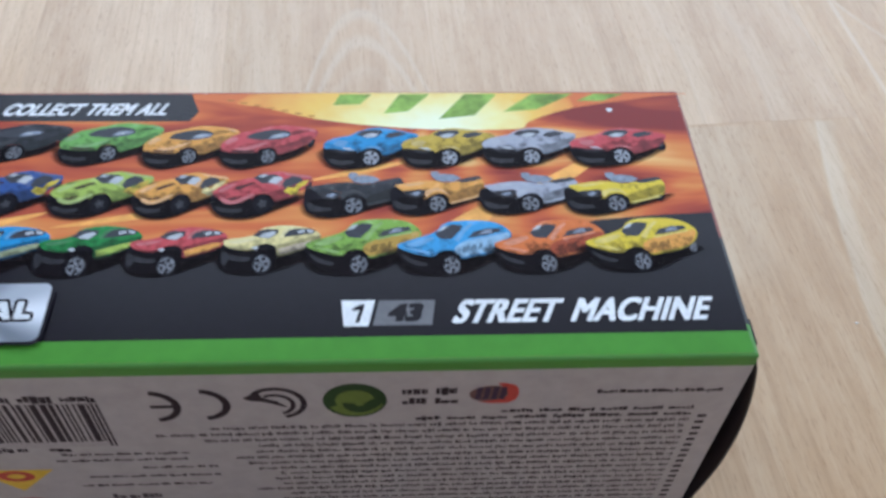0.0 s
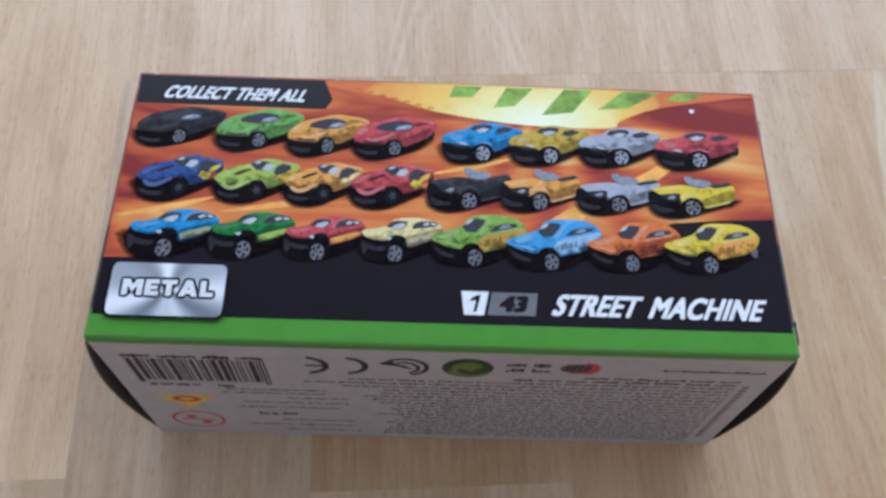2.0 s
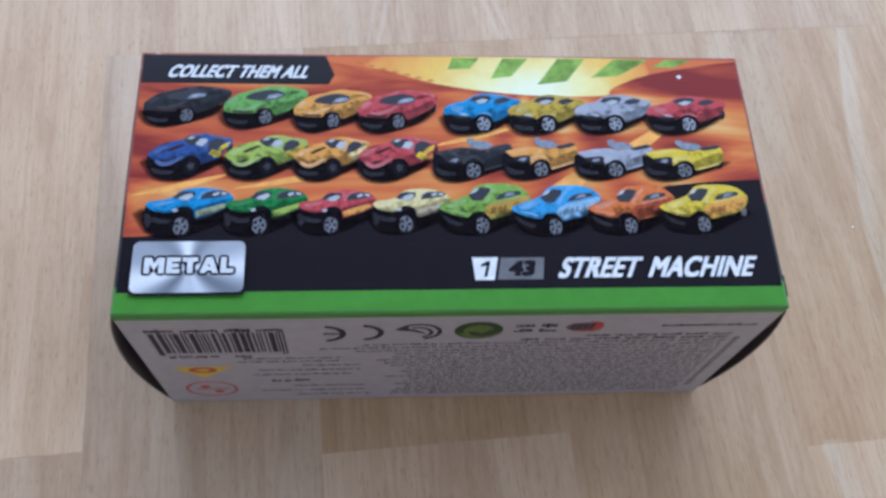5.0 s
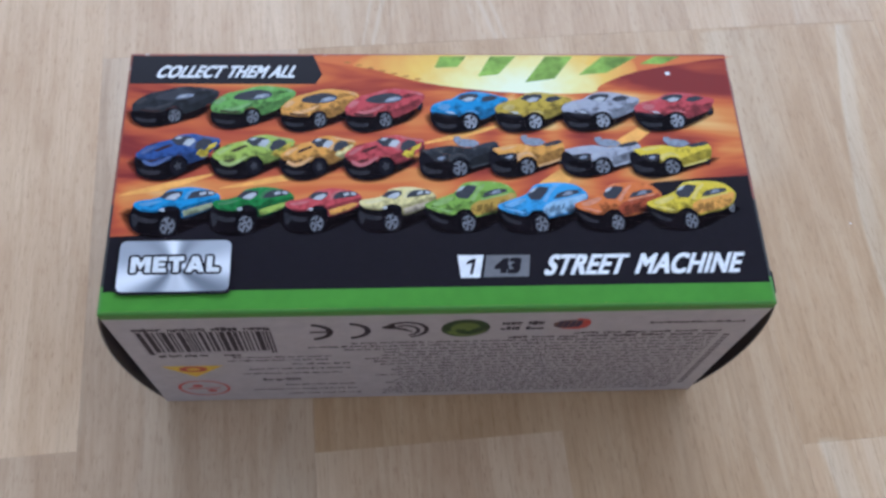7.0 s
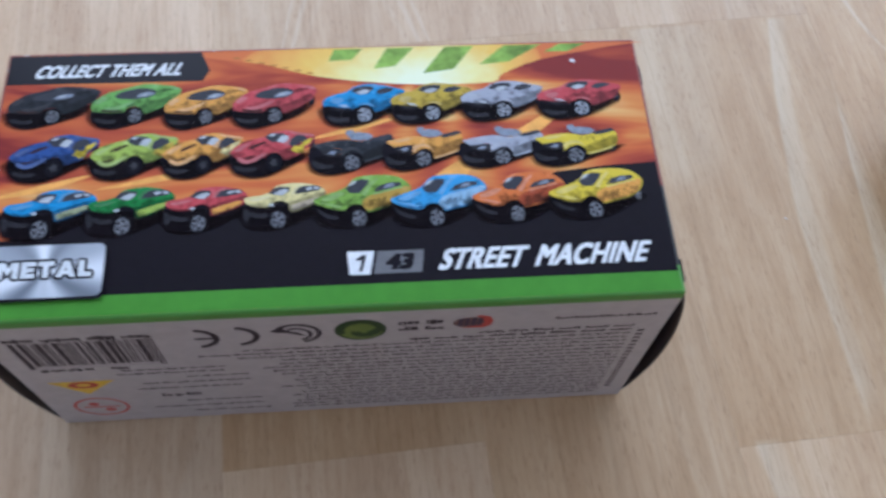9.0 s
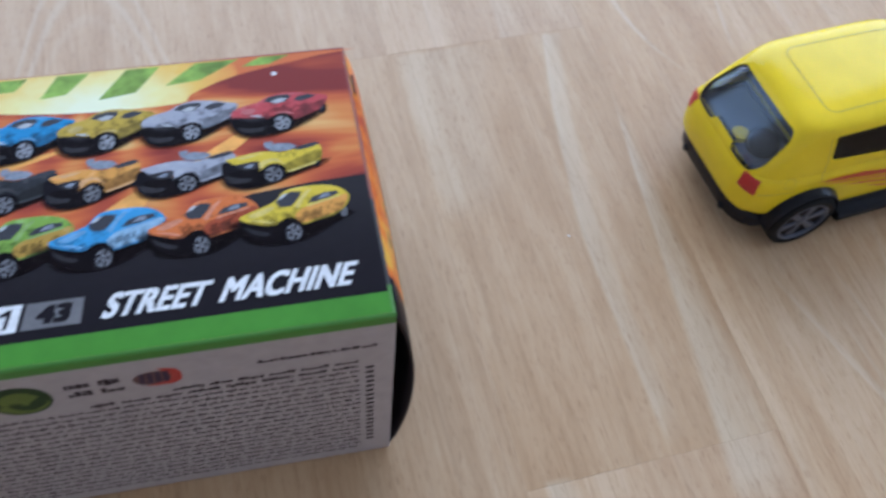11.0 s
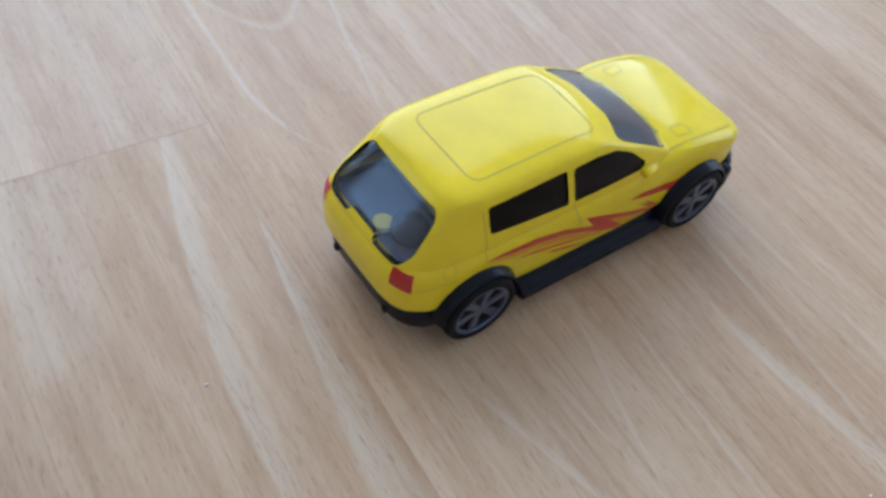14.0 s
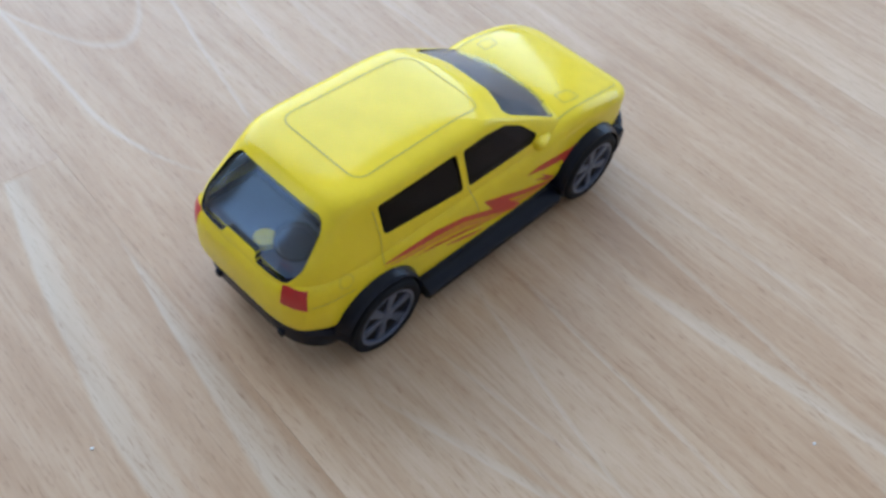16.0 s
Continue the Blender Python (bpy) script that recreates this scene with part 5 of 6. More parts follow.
def loft(rings, cap=True):
    bm = bmesh.new()
    rows = [[bm.verts.new(p) for p in ring] for ring in rings]
    n = len(rows[0])
    for r0, r1 in zip(rows, rows[1:]):
        for i in range(n):
            bm.faces.new((r0[i], r0[(i + 1) % n], r1[(i + 1) % n], r1[i]))
    if cap:
        bm.faces.new(rows[0][::-1])
        bm.faces.new(rows[-1])
    bmesh.ops.recalc_face_normals(bm, faces=bm.faces[:])
    return bm


# x, half width, bottom, top
HULL = [(-47.6, 10.6, 15.2, 22.8), (-47, 13, 14, 24.6), (-45.6, 15.2, 12.4, 26.1), (-44.2, 16.5, 11.6, 26.6), (-41, 17.5, 10.8, 26.8), (-34, 18.3, 9, 26.9), (-10, 18.7, 7.2, 26.8), (12, 18.7, 7.2, 26.8), (22, 18.6, 7.4, 26.6), (27, 18.6, 8.4, 26.6), (31, 18.6, 10.6, 26.9), (40, 18.5, 11.6, 25.9), (47.56, 18.2, 12.6, 24.1), (51.88, 17.0, 13.8, 22.5), (55.55, 14.2, 15.2, 20.8), (57.06, 10.6, 16.2, 19.2)]
# z, rear end, front end, half width
CABIN = [(21, -46.2, 31.5, 17), (25, -46.9, 33, 17.7), (28, -45.4, 28.3, 17.3), (32, -41.4, 20.2, 16.6), (36, -37.2, 11.8, 15.8), (37.6, -35.4, 8.2, 15.2), (38.5, -33.2, 4.4, 13.9), (39, -28.5, 0.5, 11.6), (39.3, -23, -4, 8), (39.45, -17, -9, 4)]
# x, half width, bottom, top
CHASSIS = [(-45.4, 9.6, 7.4, 11.8), (-44.8, 12.4, 6.6, 12.4), (-43.2, 15, 5.8, 12.4), (-40, 17.4, 5.2, 11.4), (-30, 18.3, 4.6, 8.6), (30, 18.3, 4.6, 8.6), (42.16, 19.6, 4.8, 12.2), (48.64, 20.1, 5.2, 13.6), (53.46, 17.9, 5.8, 14.6), (56.05, 13.5, 6.6, 15.6), (56.92, 9.5, 7.4, 15.6)]
AXLES, WHEEL_R, WHEEL_Z = (-28.0, 38.0), 9.1, 9.1


def rounded_ring(rows, x, n, ex, up, down):
    _, w, z0, z1 = spline_rows(rows, x)
    zc, h = (z0 + z1) / 2, (z1 - z0) / 2
    ring = []
    for k in range(n):
        a = 2 * math.pi * (k + 0.5) / n
        c, s = math.cos(a), math.sin(a)
        ring.append((x, w * math.copysign(abs(c) ** ex, c), zc + h * math.copysign(abs(s) ** (up if s > 0 else down), s)))
    return ring


def hull_ring(x, n=56):
    f = max(0.0, min(1.0, (x - 18) / 10.0))
    ring = rounded_ring(HULL, x, n, 0.30 - 0.05 * f, 0.46 - 0.16 * f, 0.25 + 0.22 * max(0.0, min(1.0, (-40 - x) / 4.0)))
    if x < 20:
        return ring
    # the bonnet: a shallow raised middle with a round swelling
    f = max(0.0, min(1.0, (x - 25) / 5.0)) * min(1.0, max(0.0, (55.0 - x) / 6.0))
    out = []
    for px, y, z in ring:
        lift = 0.0
        if z > 20:
            lift = 0.35 * f * max(0.0, 1 - (abs(y) / 14.0) ** 6) + 1.0 * max(0.0, 1 - ((x - 42.5) / 11.0) ** 2 - (y / 9.0) ** 2) ** 1.6
        out.append((px, y, z + lift))
    return out


def cabin_ring(z, grow=0.0, n=96):
    _, xr, xf, w = spline_rows(CABIN, z)
    xc = (xr + xf) / 2
    ring = []
    for k in range(n):
        a = 2 * math.pi * (k + 0.5) / n
        c, s = math.cos(a), math.sin(a)
        x, y = xc + ((xf - xc) + grow) * math.copysign(abs(c) ** (0.36 if c > 0 else 0.34), c), (w + grow) * math.copysign(abs(s) ** 0.34, s)
        # the windscreen bows forward over the whole width
        ring.append((min(x, xf + grow - 0.018 * y * y), y, z))
    return ring


def scaled(bm):
    bmesh.ops.scale(bm, vec=(MM, MM, MM), verts=bm.verts[:])
    return bm


def solid(pts, axis, lo, hi):
    """A prism over a polygon: axis 0 takes (y, z), 1 takes (x, z), 2 takes (x, y)."""
    bm = bmesh.new()

    def at(p, h):
        return {0: (h, p[0], p[1]), 1: (p[0], h, p[1]), 2: (p[0], p[1], h)}[axis]
    a = [bm.verts.new(at(p, lo)) for p in pts]
    b = [bm.verts.new(at(p, hi)) for p in pts]
    bm.faces.new(a)
    bm.faces.new(b[::-1])
    for i in range(len(pts)):
        j = (i + 1) % len(pts)
        bm.faces.new((a[i], b[i], b[j], a[j]))
    bmesh.ops.recalc_face_normals(bm, faces=bm.faces[:])
    return bm


def carve(base, cutters):
    """base minus the cutters, all in millimetres; frees them."""
    def holder(bm):
        me = bpy.data.meshes.new("cut")
        bm.to_mesh(me)
        bm.free()
        return new("cut", me)
    ob = holder(base)
    others = [holder(c) for c in cutters]
    for o in others:
        mod = ob.modifiers.new("cut", "BOOLEAN")
        mod.operation, mod.object, mod.solver = "DIFFERENCE", o, "EXACT"
    me = bpy.data.meshes.new_from_object(ob.evaluated_get(bpy.context.evaluated_depsgraph_get()))
    out = bmesh.new()
    out.from_mesh(me)
    for o in (ob, *others):
        data = o.data
        bpy.data.objects.remove(o)
        bpy.data.meshes.remove(data)
    bpy.data.meshes.remove(me)
    return out


def keep_normals(ob, source):
    """Shade the cut shell with the smooth normals of the uncut surface, so that cuts leave no dents in the gloss."""
    tree, normals = source
    me = ob.data
    loops = [None] * len(me.loops)
    for f in me.polygons:
        flat_n = Vector(f.normal)
        for li in f.loop_indices:
            n = flat_n
            place, _, index, dist = tree.find_nearest(Vector(me.vertices[me.loops[li].vertex_index].co) / MM)
            if dist < 0.03:
                m = Vector((0, 0, 0))
                for co, vn in normals[index]:
                    m += vn / ((co - place).length + 0.02)
                m.normalize()
                if m.dot(flat_n) > 0.80:
                    n = m
            loops[li] = n
    me.polygons.foreach_set("use_smooth", [True] * len(me.polygons))
    me.normals_split_custom_set(loops)
    return ob


def surface_of(bm):
    bm.normal_update()
    return BVHTree.FromBMesh(bm), [[(v.co.copy(), v.normal.copy()) for v in f.verts] for f in bm.faces]


def cylinder(x, z, r, y0, y1, n=40):
    return solid([(x + r * math.cos(2 * math.pi * k / n), z + r * math.sin(2 * math.pi * k / n)) for k in range(n)], 1, y0, y1)


def soften(ob, angle=34):
    """Smooth shading with creases kept at sharp edges."""
    me = ob.data
    me.polygons.foreach_set("use_smooth", [True] * len(me.polygons))
    me.set_sharp_from_angle(angle=radians(angle))
    return ob


XS = [-47.6, -47.4, -47.2, -47.0, -46.4, -45.6, -44.8, -44.2, -43.2, -42] + [-40 + 2.5 * k for k in range(33)] + [43.5, 45.5, 47.5, 49, 50.8, 52.4, 53.7, 54.7, 55.5, 56.2, 56.7, 57.06]
wells = [cylinder(ax, WHEEL_Z, 10.3, s * 11.0, s * 30.0) for ax in AXLES for s in (-1, 1)]
# the rear window reaches down into the hull, so a pocket is cut behind it
REAR_GLASS = [(-12.6, 25.8), (-13.9, 28.5), (-12.6, 34.4), (-11.0, 36.1), (11.0, 36.1), (12.6, 34.4), (13.9, 28.5), (12.6, 25.8), (4.8, 25.8), (4.2, 27.3), (-4.2, 27.3), (-4.8, 25.8)]
pocket = solid([(-13.2, 24.9), (-13.2, 31), (13.2, 31), (13.2, 24.9)], 0, -45.2, -32.0)
mouth = solid([(p[0], p[1]) for p in REAR_GLASS], 0, -60.0, -44.0)
hull = loft([hull_ring(x) for x in XS])
hull_surface = surface_of(hull)
hull = carve(hull, wells + [pocket, mouth])
hull_tree = BVHTree.FromBMesh(hull)
for f in hull.faces:
    at = f.calc_center_median()
    f.material_index = 1 if -45.0 < at.x < -31.0 and abs(at.y) < 13.3 and 24.5 < at.z < 26.6 else 0
body = keep_normals(part("body", scaled(hull), [YELLOW, CABIN_DARK], car, "glossy yellow cast body"), hull_surface)

# the cabin shell, hollow, with its window openings cut through
ZS = [21, 23, 25, 26, 27, 28, 29, 30, 31, 32, 33, 34, 35, 36, 36.5, 37, 37.4, 37.8, 38.1, 38.4, 38.7, 38.95, 39.1, 39.2, 39.3, 39.38, 39.45]
cabin_outer = loft([cabin_ring(z) for z in ZS])
cabin_surface = surface_of(cabin_outer)
cabin_tree = cabin_surface[0]
cabin_inner = loft([cabin_ring(z, -1.0) for z in ZS if 25 <= z < 38.2])
bmesh.ops.translate(cabin_inner, verts=cabin_inner.verts[:], vec=(0, 0, -0.4))


def rounded_poly(pts, r, n=4):
    """A polygon with its corners rounded."""
    out, m = [], len(pts)
    for i in range(m):
        p, a, b = Vector(pts[i]), Vector(pts[i - 1]), Vector(pts[(i + 1) % m])
        q = min(r, (a - p).length * 0.45, (b - p).length * 0.45)
        s, e = p + (a - p).normalized() * q, p + (b - p).normalized() * q
        for k in range(n + 1):
            t = k / n
            v = (1 - t) ** 2 * s + 2 * t * (1 - t) * p + t * t * e
            out.append((v.x, v.y))
    return out


REAR_SIDE = [(-26.6, 28.9), (-27.6, 36.0), (-7.2, 36.5), (-5.3, 27.0)]
FRONT_SIDE = [(-3.7, 27.0), (-5.4, 36.2), (1.5, 36.4), (7.5, 35.3), (12.8, 32.6), (17.8, 28.3), (16.4, 27.0)]
cuts = [cabin_inner]
for s in (-1, 1):
    for pts in (REAR_SIDE, FRONT_SIDE):
        cuts.append(solid(rounded_poly(pts, 1.0), 1, s * 10.0, s * 30.0))
cuts.append(solid(rounded_poly(REAR_GLASS, 1.1), 0, -60.0, -30.0))
SCREEN = [(-15.0, 27.2), (-13.5, 34.8), (-12.2, 35.6), (-6.0, 35.2), (6.0, 35.2), (12.2, 35.6), (13.5, 34.8), (15.0, 27.2), (9.0, 26.9), (-9.0, 26.9)]
cuts.append(solid(rounded_poly(SCREEN, 1.0), 0, 4.0, 60.0))
shell = carve(cabin_outer, cuts)
for f in shell.faces:
    near = cabin_tree.find_nearest(f.calc_center_median())
    f.material_index = 1 if near[3] > 0.45 else 0
cabin = keep_normals(part("roof_shell", scaled(shell), [YELLOW, CABIN_DARK], car, "yellow roof and pillars"), cabin_surface)


def glass_ring(z, inset):
    """The plastic windows lean in a little more than the pillars."""
    w = spline_rows(CABIN, z)[3]
    f = (w - 0.10 * max(0.0, z - 27.0)) / w
    # the rear pane bulges a little in its middle
    return [(x + (0.35 * min(1.3, (y / 13.0) ** 2) - 0.03 if x < -30 else 0.0), y * f, h) for x, y, h in cabin_ring(z, -inset)]


def window_insert():
    outer = [glass_ring(z, 0.06) for z in ZS if 25 <= z <= 37.4]
    inner = [glass_ring(z, 0.75) for z in ZS if 25 <= z <= 37.4]
    return loft(outer + inner[::-1] + [outer[0]], cap=False)


panes = window_insert()
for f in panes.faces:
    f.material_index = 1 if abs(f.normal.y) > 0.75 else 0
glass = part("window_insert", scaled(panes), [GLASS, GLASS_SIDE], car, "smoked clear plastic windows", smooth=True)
glass.visible_shadow = False

# inside the cabin: a dark tub with seats, the casting post and a moulded boss
tub = part("cabin_tub", scaled(solid(rounded_poly([(-31.0, -16.2), (-31.0, 16.2), (24.0, 16.0), (24.0, -16.0)], 2.0), 2, 26.4, 27.2)), CABIN_DARK, car, "dark moulded cabin floor")
for x in (-14.0, 6.0):
    for y in (-7.2, 7.2):
        bm = bmesh.new()
        box(bm, x - 4.5, x + 5.0, y - 4.5, y + 4.5, 27.3, 29.3, 0.8)
        box(bm, x - 6.2, x - 3.4, y - 4.2, y + 4.2, 27.3, 34.0, 0.9)
        part("seat", scaled(bm), CABIN_DARK, tub)
bm = bmesh.new()
bmesh.ops.create_cone(bm, cap_ends=True, segments=24, radius1=2.35, radius2=2.1, depth=2.0, matrix=pose(-42.0, -1.7, 25.4))
bm2 = bmesh.new()
box(bm2, -44.9, -32.3, -12.9, 12.9, 24.6, 25.2, 0.3)
part("parcel_shelf", scaled(bm2), SHELF, car, "smoke-grey shelf coloured for the rear window's reflection")
dash = [(x, y) for x, y, z in cabin_ring(27.4, -0.95) if x > 12.0]
part("dashboard", scaled(solid(sorted(dash, key=lambda q: math.atan2(q[1], q[0] - 12.0)), 2, 26.6, 27.5)), CABIN_DARK, tub)
part("casting_post", scaled(bm), YELLOW, car, "round yellow casting post")
bm = bmesh.new()
bmesh.ops.create_uvsphere(bm, u_segments=20, v_segments=12, radius=4.2, matrix=pose(-38.6, -6.4, 26.6) @ Matrix.Diagonal((1, 1, 0.8, 1)))
part("boss", scaled(bm), BLACK, car, "round black boss", smooth=True)

# the black base: bumpers, sills and arch flares
wells = [cylinder(ax, WHEEL_Z, 9.7, s * 11.0, s * 30.0) for ax in AXLES for s in (-1, 1)]
xs = [-45.4, -45.2, -44.8, -44.2, -43.2, -42, -40, -38, -34, -30, -20, -10, 0, 10, 20, 30, 34, 38, 42, 45, 48.6, 50.8, 53, 54.8, 56.0, 56.6, 56.92]
base = soften(part("base", scaled(carve(loft([rounded_ring(CHASSIS, x, 40, 0.28, 0.35, 0.4) for x in xs]), wells)), BLACK, car, "black plastic base with bumpers"))
for s in (-1, 1):
    bm = loft([[(x, s * y, z) for y, z in ((15.0, 4.2), (20.1, 3.9), (21.3, 4.4), (21.5, 5.7), (21.0, 6.5), (18.5, 7.5), (15.0, 7.7))] for x in (-15.6, -14.6, 0.0, 14.0, 26.0, 27.4)])
    soften(part("sill", scaled(bm), BLACK, car, "black running board"), 50)
    for ax in AXLES:
        rings = []
        for k in range(25):
            a = radians((-24 if ax < 0 else -4) + (206 if ax < 0 else 208) * k / 24)
            c, q = math.cos(a), math.sin(a)
            sec = ((9.5, 15.0), (9.5, 20.4), (9.65, 20.9), (9.9, 20.8), (10.2, 20.2), (10.8, 18.3), (10.8, 15.0)) if ax < 0 else ((9.5, 15.0), (9.5, 20.6), (9.7, 21.2), (10.0, 21.2), (10.3, 20.6), (10.9, 18.3), (10.9, 15.0))
            rings.append([(ax + r * c, s * y, max(4.9, WHEEL_Z + r * q)) for r, y in sec])
        soften(part("arch_flare", scaled(loft(rings)), BLACK, car, "black wheel arch flare"), 50)
    # corner pieces of the front bumper, level with the flares
    bm = bmesh.new()
    box(bm, 47.6, 51.8, s * 17.6 - 2.6, s * 17.6 + 2.6, 6.2, 13.4, 1.2, 3)
    soften(part("bumper_corner", scaled(bm), BLACK, car), 50)
    bm = bmesh.new()
    box(bm, -45.9, -43.4, s * 9.8 - 0.8, s * 9.8 + 0.8, 7.2, 8.9, 0.4)
    part("tow_stub", scaled(bm), BLACK, car)


# wheels
def lathe(profile, n=40):
    """Turns (radius, y) points about the y axis."""
    bm = bmesh.new()
    rows = [[bm.verts.new((r * math.cos(2 * math.pi * k / n), y, r * math.sin(2 * math.pi * k / n))) for k in range(n)] for r, y in profile]
    for r0, r1 in zip(rows, rows[1:]):
        for i in range(n):
            bm.faces.new((r0[i], r0[(i + 1) % n], r1[(i + 1) % n], r1[i]))
    bm.faces.new(rows[0])
    bm.faces.new(rows[-1][::-1])
    bmesh.ops.recalc_face_normals(bm, faces=bm.faces[:])
    return bm


def wheel(ax, s):
    R = WHEEL_R
    bm = lathe([(6.2, -3.2), (R - 0.9, -3.6), (R - 0.2, -3.1), (R, -2.2), (R, 2.2), (R - 0.2, 3.1), (R - 0.9, 3.6), (7.1, 3.4), (6.9, 2.4)])
    tyre = soften(part("wheel", scaled(bm), TYRE, car, "black wheel with grey spoked rim"), 40)
    tyre.matrix_local = pose(ax * MM, s * 18.1 * MM, WHEEL_Z * MM, 0, 0, 0 if s > 0 else 180) @ pose(0, 0, 0, 0, 17 if ax < 0 else 40, 0)
    part("rim_recess", scaled(lathe([(7.0, 0.8), (7.0, 1.9), (1.0, 1.9)])), WELL, tyre)
    soften(part("rim_ring", scaled(lathe([(6.3, 1.6), (6.2, 3.1), (6.6, 3.4), (7.05, 3.3), (7.1, 1.6)])), RIM, tyre), 40)
    soften(part("hub", scaled(lathe([(1.9, 1.8), (1.8, 2.8), (1.2, 3.1), (0.6, 3.1)])), RIM, tyre), 40)
    for k in range(6):
        bm = solid([(1.2, -0.62), (6.5, -1.25), (6.5, 1.25), (1.2, 0.62)], 1, 1.9, 2.95)
        es = [e for e in bm.edges if all(v.co.y > 2.9 for v in e.verts)]
        bmesh.ops.bevel(bm, geom=es, offset=0.3, segments=2, profile=0.5, affect="EDGES")
        bmesh.ops.rotate(bm, verts=bm.verts[:], cent=(0, 0, 0), matrix=Matrix.Rotation(radians(60 * k), 3, "Y"))
        part("spoke", scaled(bm), RIM, tyre)


for ax in AXLES:
    for s in (-1, 1):
        wheel(ax, s)

# door mirrors
for s in (-1, 1):
    rings = []
    for x, y0, y1, z0, z1 in ((16.4, 17.0, 18.6, 25.8, 26.8), (16.8, 16.8, 19.4, 25.2, 27.3), (18.0, 16.4, 19.6, 25.2, 27.4), (20.2, 16.2, 18.8, 25.4, 27.0), (22.0, 16.2, 17.6, 25.6, 26.4)):
        yc, zc, ry, rz = (y0 + y1) / 2, (z0 + z1) / 2, (y1 - y0) / 2, (z1 - z0) / 2
        rings.append([(x, s * (yc + ry * math.cos(2 * math.pi * k / 16)), zc + rz * math.sin(2 * math.pi * k / 16)) for k in range(16)])
    part("door_mirror", scaled(loft(rings)), YELLOW, car, smooth=True)


# thin marks that follow the curved body
def drape(points, lift, cast):
    out = []
    for p in points:
        hit = cast(p)
        out.append(None if hit is None else hit[0] + hit[1] * lift)
    return out


def cast_from(tree_list, way):
    """A caster for (u, v) points given as 3D starts, along way, onto the nearest of the trees."""
    way = Vector(way).normalized()

    def cast(p):
        best = None
        for tree in tree_list:
            place, normal, _, dist = tree.ray_cast(Vector(p), way)
            if place is not None and (best is None or dist < best[2]):
                best = (place, normal if normal.dot(way) < 0 else -normal, dist)
        return best
    return cast


def ribbon(name, path, width, start, cast, mat, parent, lift=0.07, closed=False, label=""):
    """A narrow strip along a path of 2D points; start() lifts a point to where its ray begins."""
    fine, m = [], len(path)
    for i in range(m if closed else m - 1):
        a, b = Vector(path[i]), Vector(path[(i + 1) % m])
        k = max(1, int((b - a).length / 0.8))
        fine += [a + (b - a) * j / k for j in range(k)]
    if not closed:
        fine.append(Vector(path[-1]))
    bm, rows, m = bmesh.new(), [], len(fine)
    for i in range(m):
        d = (fine[(i + 1) % m] - fine[i - 1]) if closed else (fine[min(i + 1, m - 1)] - fine[max(i - 1, 0)])
        side = Vector((-d.y, d.x)).normalized() * width / 2
        got = drape([start(fine[i] - side), start(fine[i] + side)], lift, cast)
        rows.append(None if None in got else [bm.verts.new(p) for p in got])
    for i in range(m if closed else m - 1):
        r0, r1 = rows[i], rows[(i + 1) % m]
        if r0 and r1:
            bm.faces.new((*r0, *r1[::-1]))
    bmesh.ops.recalc_face_normals(bm, faces=bm.faces[:])
    return part(name, scaled(bm), mat, parent, label)


def patch(name, pts, start, cast, mat, parent, lift=0.06, label="", fine=1.1):
    """A filled shape that follows the body."""
    bm = bmesh.new()
    bm.faces.new([bm.verts.new((x, y, 0)) for x, y in pts])
    for _ in range(7):
        bmesh.ops.triangulate(bm, faces=bm.faces[:])
        long = [e for e in bm.edges if e.calc_length() > fine]
        if not long:
            break
        bmesh.ops.subdivide_edges(bm, edges=long, cuts=1)
    for v in bm.verts:
        hit = cast(start(Vector((v.co.x, v.co.y))))
        v.co = hit[0] + hit[1] * lift if hit else Vector((0, 0, 15))
    bmesh.ops.recalc_face_normals(bm, faces=bm.faces[:])
    return part(name, scaled(bm), mat, parent, label, smooth=True)


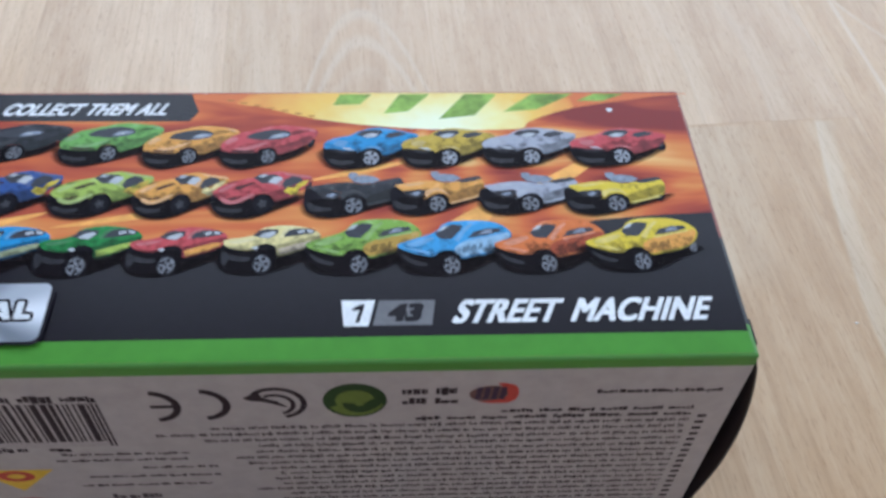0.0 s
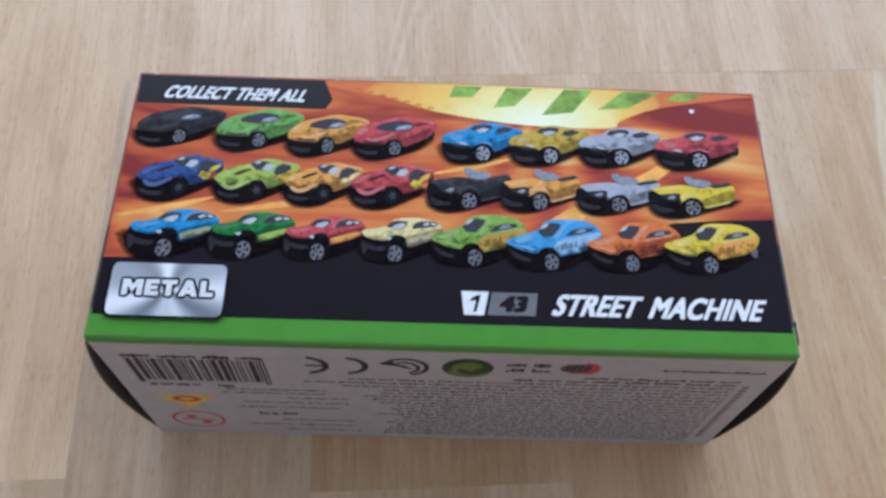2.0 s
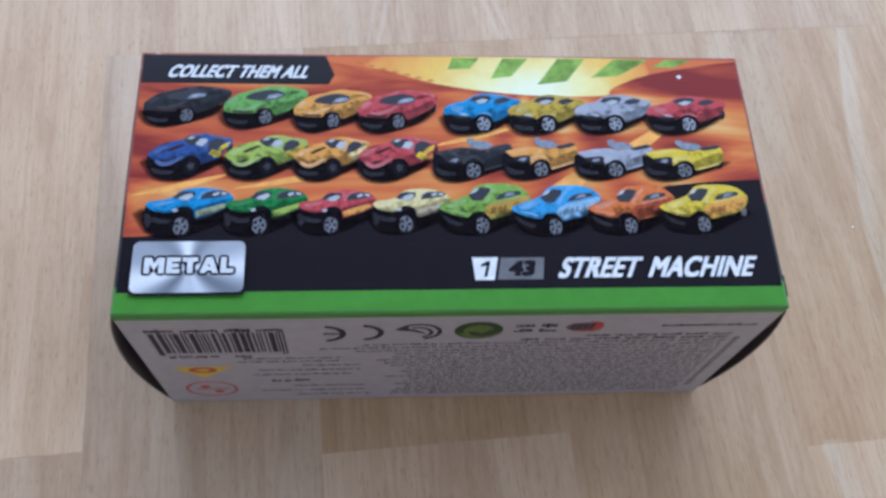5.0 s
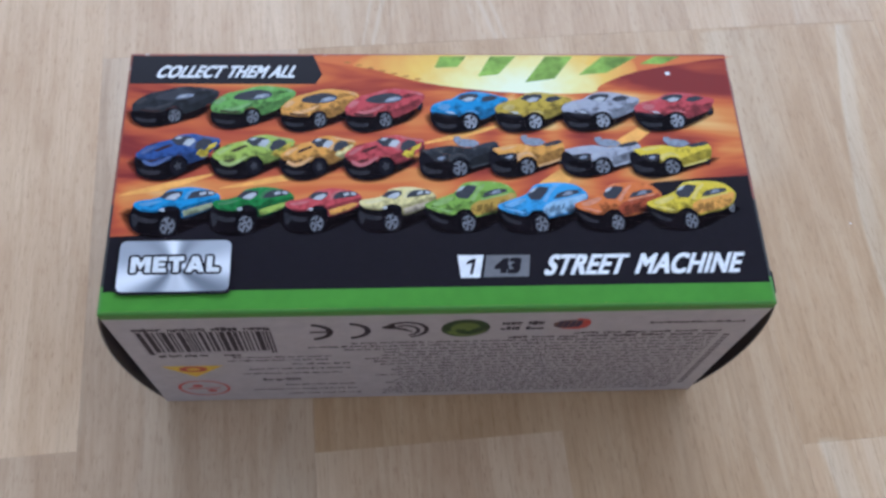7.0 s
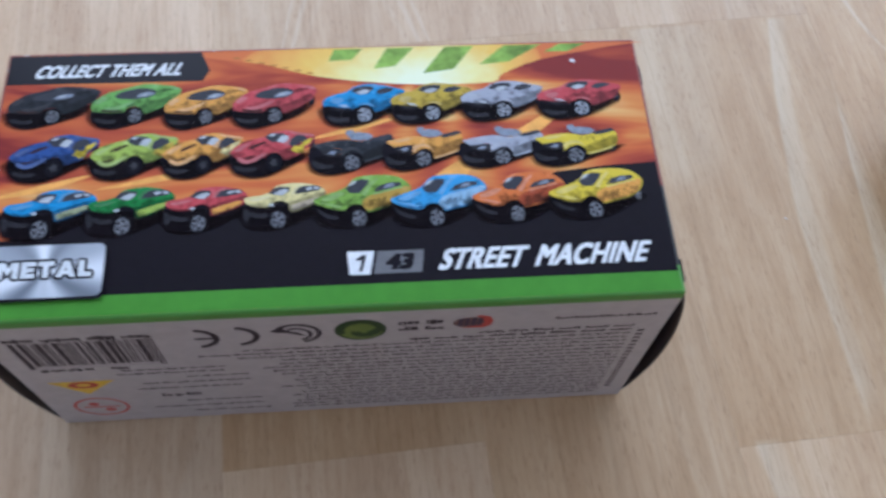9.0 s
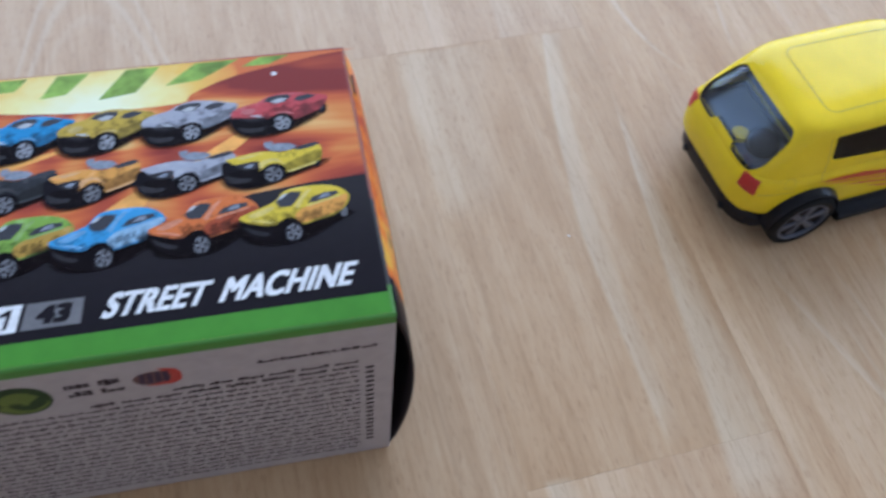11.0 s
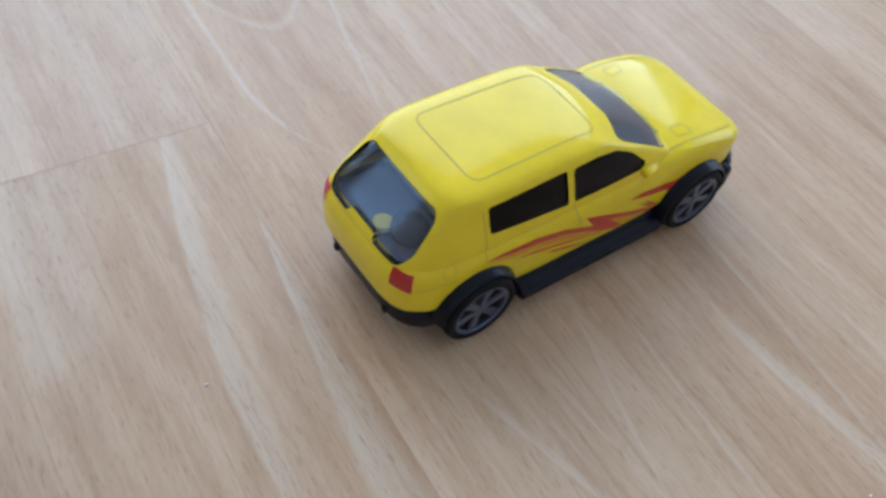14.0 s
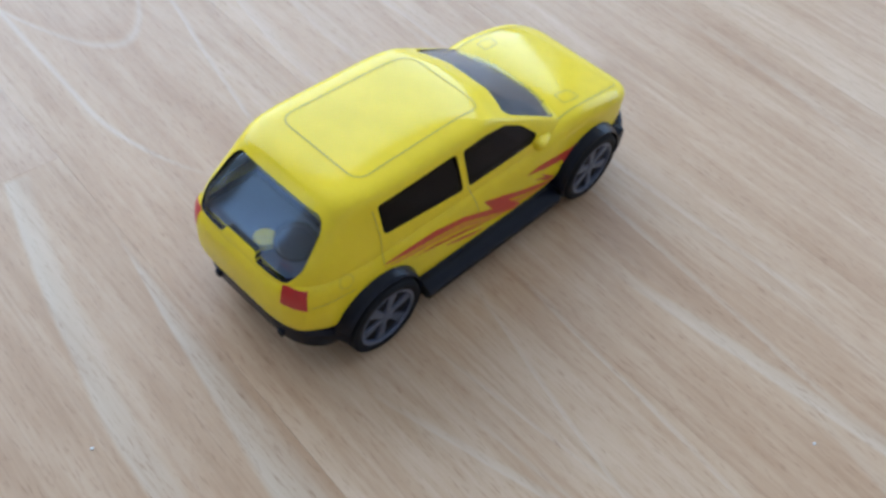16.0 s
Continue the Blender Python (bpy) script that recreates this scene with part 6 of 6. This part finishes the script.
down = cast_from([hull_tree, cabin_tree], (0, 0, -1))
over = lambda p: (p.x, p.y, 60.0)
ribbon("roof_groove", rounded_poly([(-28.2, -11.0), (5.2, -10.4), (5.2, 10.0), (-28.2, 10.6)], 3.2, 8), 0.34, over, down, SEAM, cabin, closed=True)
for s in (-1, 1):
    ribbon("bonnet_seam", [(26.8, s * 15.4), (34.0, s * 15.4), (42.0, s * 15.2), (49.6, s * 14.5), (51.4, s * 13.6)], 0.36, over, down, SEAM, body)
    ribbon("vent_outline", rounded_poly([(31.6, s * 10.2), (31.6, s * 13.4), (36.8, s * 13.6), (36.0, s * 10.6)], 0.7, 3), 0.26, over, down, SEAM, body, closed=True)
    side = cast_from([hull_tree, cabin_tree], (0, -s, 0))
    beside = lambda p, s=s: (p.x, s * 60.0, p.y)
    for path in ([(-28.8, 35.6), (-27.6, 29.0), (-27.2, 22.4)], [(-4.2, 27.4), (-1.0, 20.0), (1.0, 12.0)], [(-43.5, 20.8), (-40.0, 20.6), (-34.0, 20.4)]):
        ribbon("door_seam", path, 0.24, beside, side, SEAM, body)
    ribbon("filler_cap_outline", oval(-36.2, 21.6 + 2.0, 1.5, 1.5, 14), 0.13, beside, side, SEAM, body, closed=True)
    flame = lambda ink_of, lift, pts, side=side, beside=beside: patch("flame_stripe", pts, beside, side, ink_of, body, lift=lift, label="red flame stripe" if ink_of == DECAL else "amber flame edge")
    flame(AMBER, 0.05, [(-27.0, 21.0), (-21.2, 20.5), (-13.3, 19.5), (-4.7, 18.0), (5.3, 13.4), (14.0, 10.7), (5.7, 12.2), (-4.1, 16.2), (-12.9, 18.4), (-21.0, 19.6)])
    flame(AMBER, 0.05, [(10.1, 14.6), (17.3, 12.3), (23.7, 10.7), (27.2, 11.1), (25.1, 10.7), (18.9, 10.7), (13.8, 12.0)])
    flame(DECAL, 0.08, [(-27.8, 22.0), (-21.6, 22.2), (-14.0, 22.0), (-5.4, 20.2), (4.4, 16.0), (0.6, 20.6), (7.1, 18.2), (15.5, 14.7), (27.1, 10.8), (23.5, 11.0), (17.1, 12.8), (9.5, 15.4), (15.0, 10.7), (12.1, 10.7), (5.1, 13.9), (-4.9, 18.4), (-13.4, 20.0), (-21.3, 20.9)])
    flame(DECAL, 0.08, [(-19.9, 18.4), (-12.8, 17.6), (-4.0, 15.5), (4.6, 12.8), (-1.2, 14.0), (-8.6, 15.9), (-15.6, 17.5)])
    flame(DECAL, 0.08, [(-10.5, 15.2), (-3.3, 13.3), (3.5, 11.0), (-0.6, 11.7), (-7.0, 13.7)])
    flame(DECAL, 0.08, [(14.7, 19.2), (19.0, 19.6), (24.9, 18.8), (29.9, 18.2), (36.2, 19.0), (32.3, 17.6), (30.3, 16.2), (28.8, 14.5), (28.0, 16.1), (21.9, 17.0)])
    flame(DECAL, 0.08, [(18.2, 15.8), (22.7, 13.9), (20.4, 16.2), (26.6, 11.8), (23.9, 12.2)])
    # tail lamps wrap the rear corners
    way = Vector((0.80, -s * 0.60, 0))
    across = Vector((0.60, s * 0.80, 0))
    corner = cast_from([hull_tree], way)
    off = lambda p, s=s, way=way, across=across: tuple(Vector((-45.5, s * 14.6, p.y)) + across * p.x - way * 40)
    patch("tail_lamp", [(-2.6, 25.6), (2.0, 25.0), (2.2, 20.4), (-2.8, 21.6)], off, corner, LAMP, body, lift=0.1, label="red tail lamp")
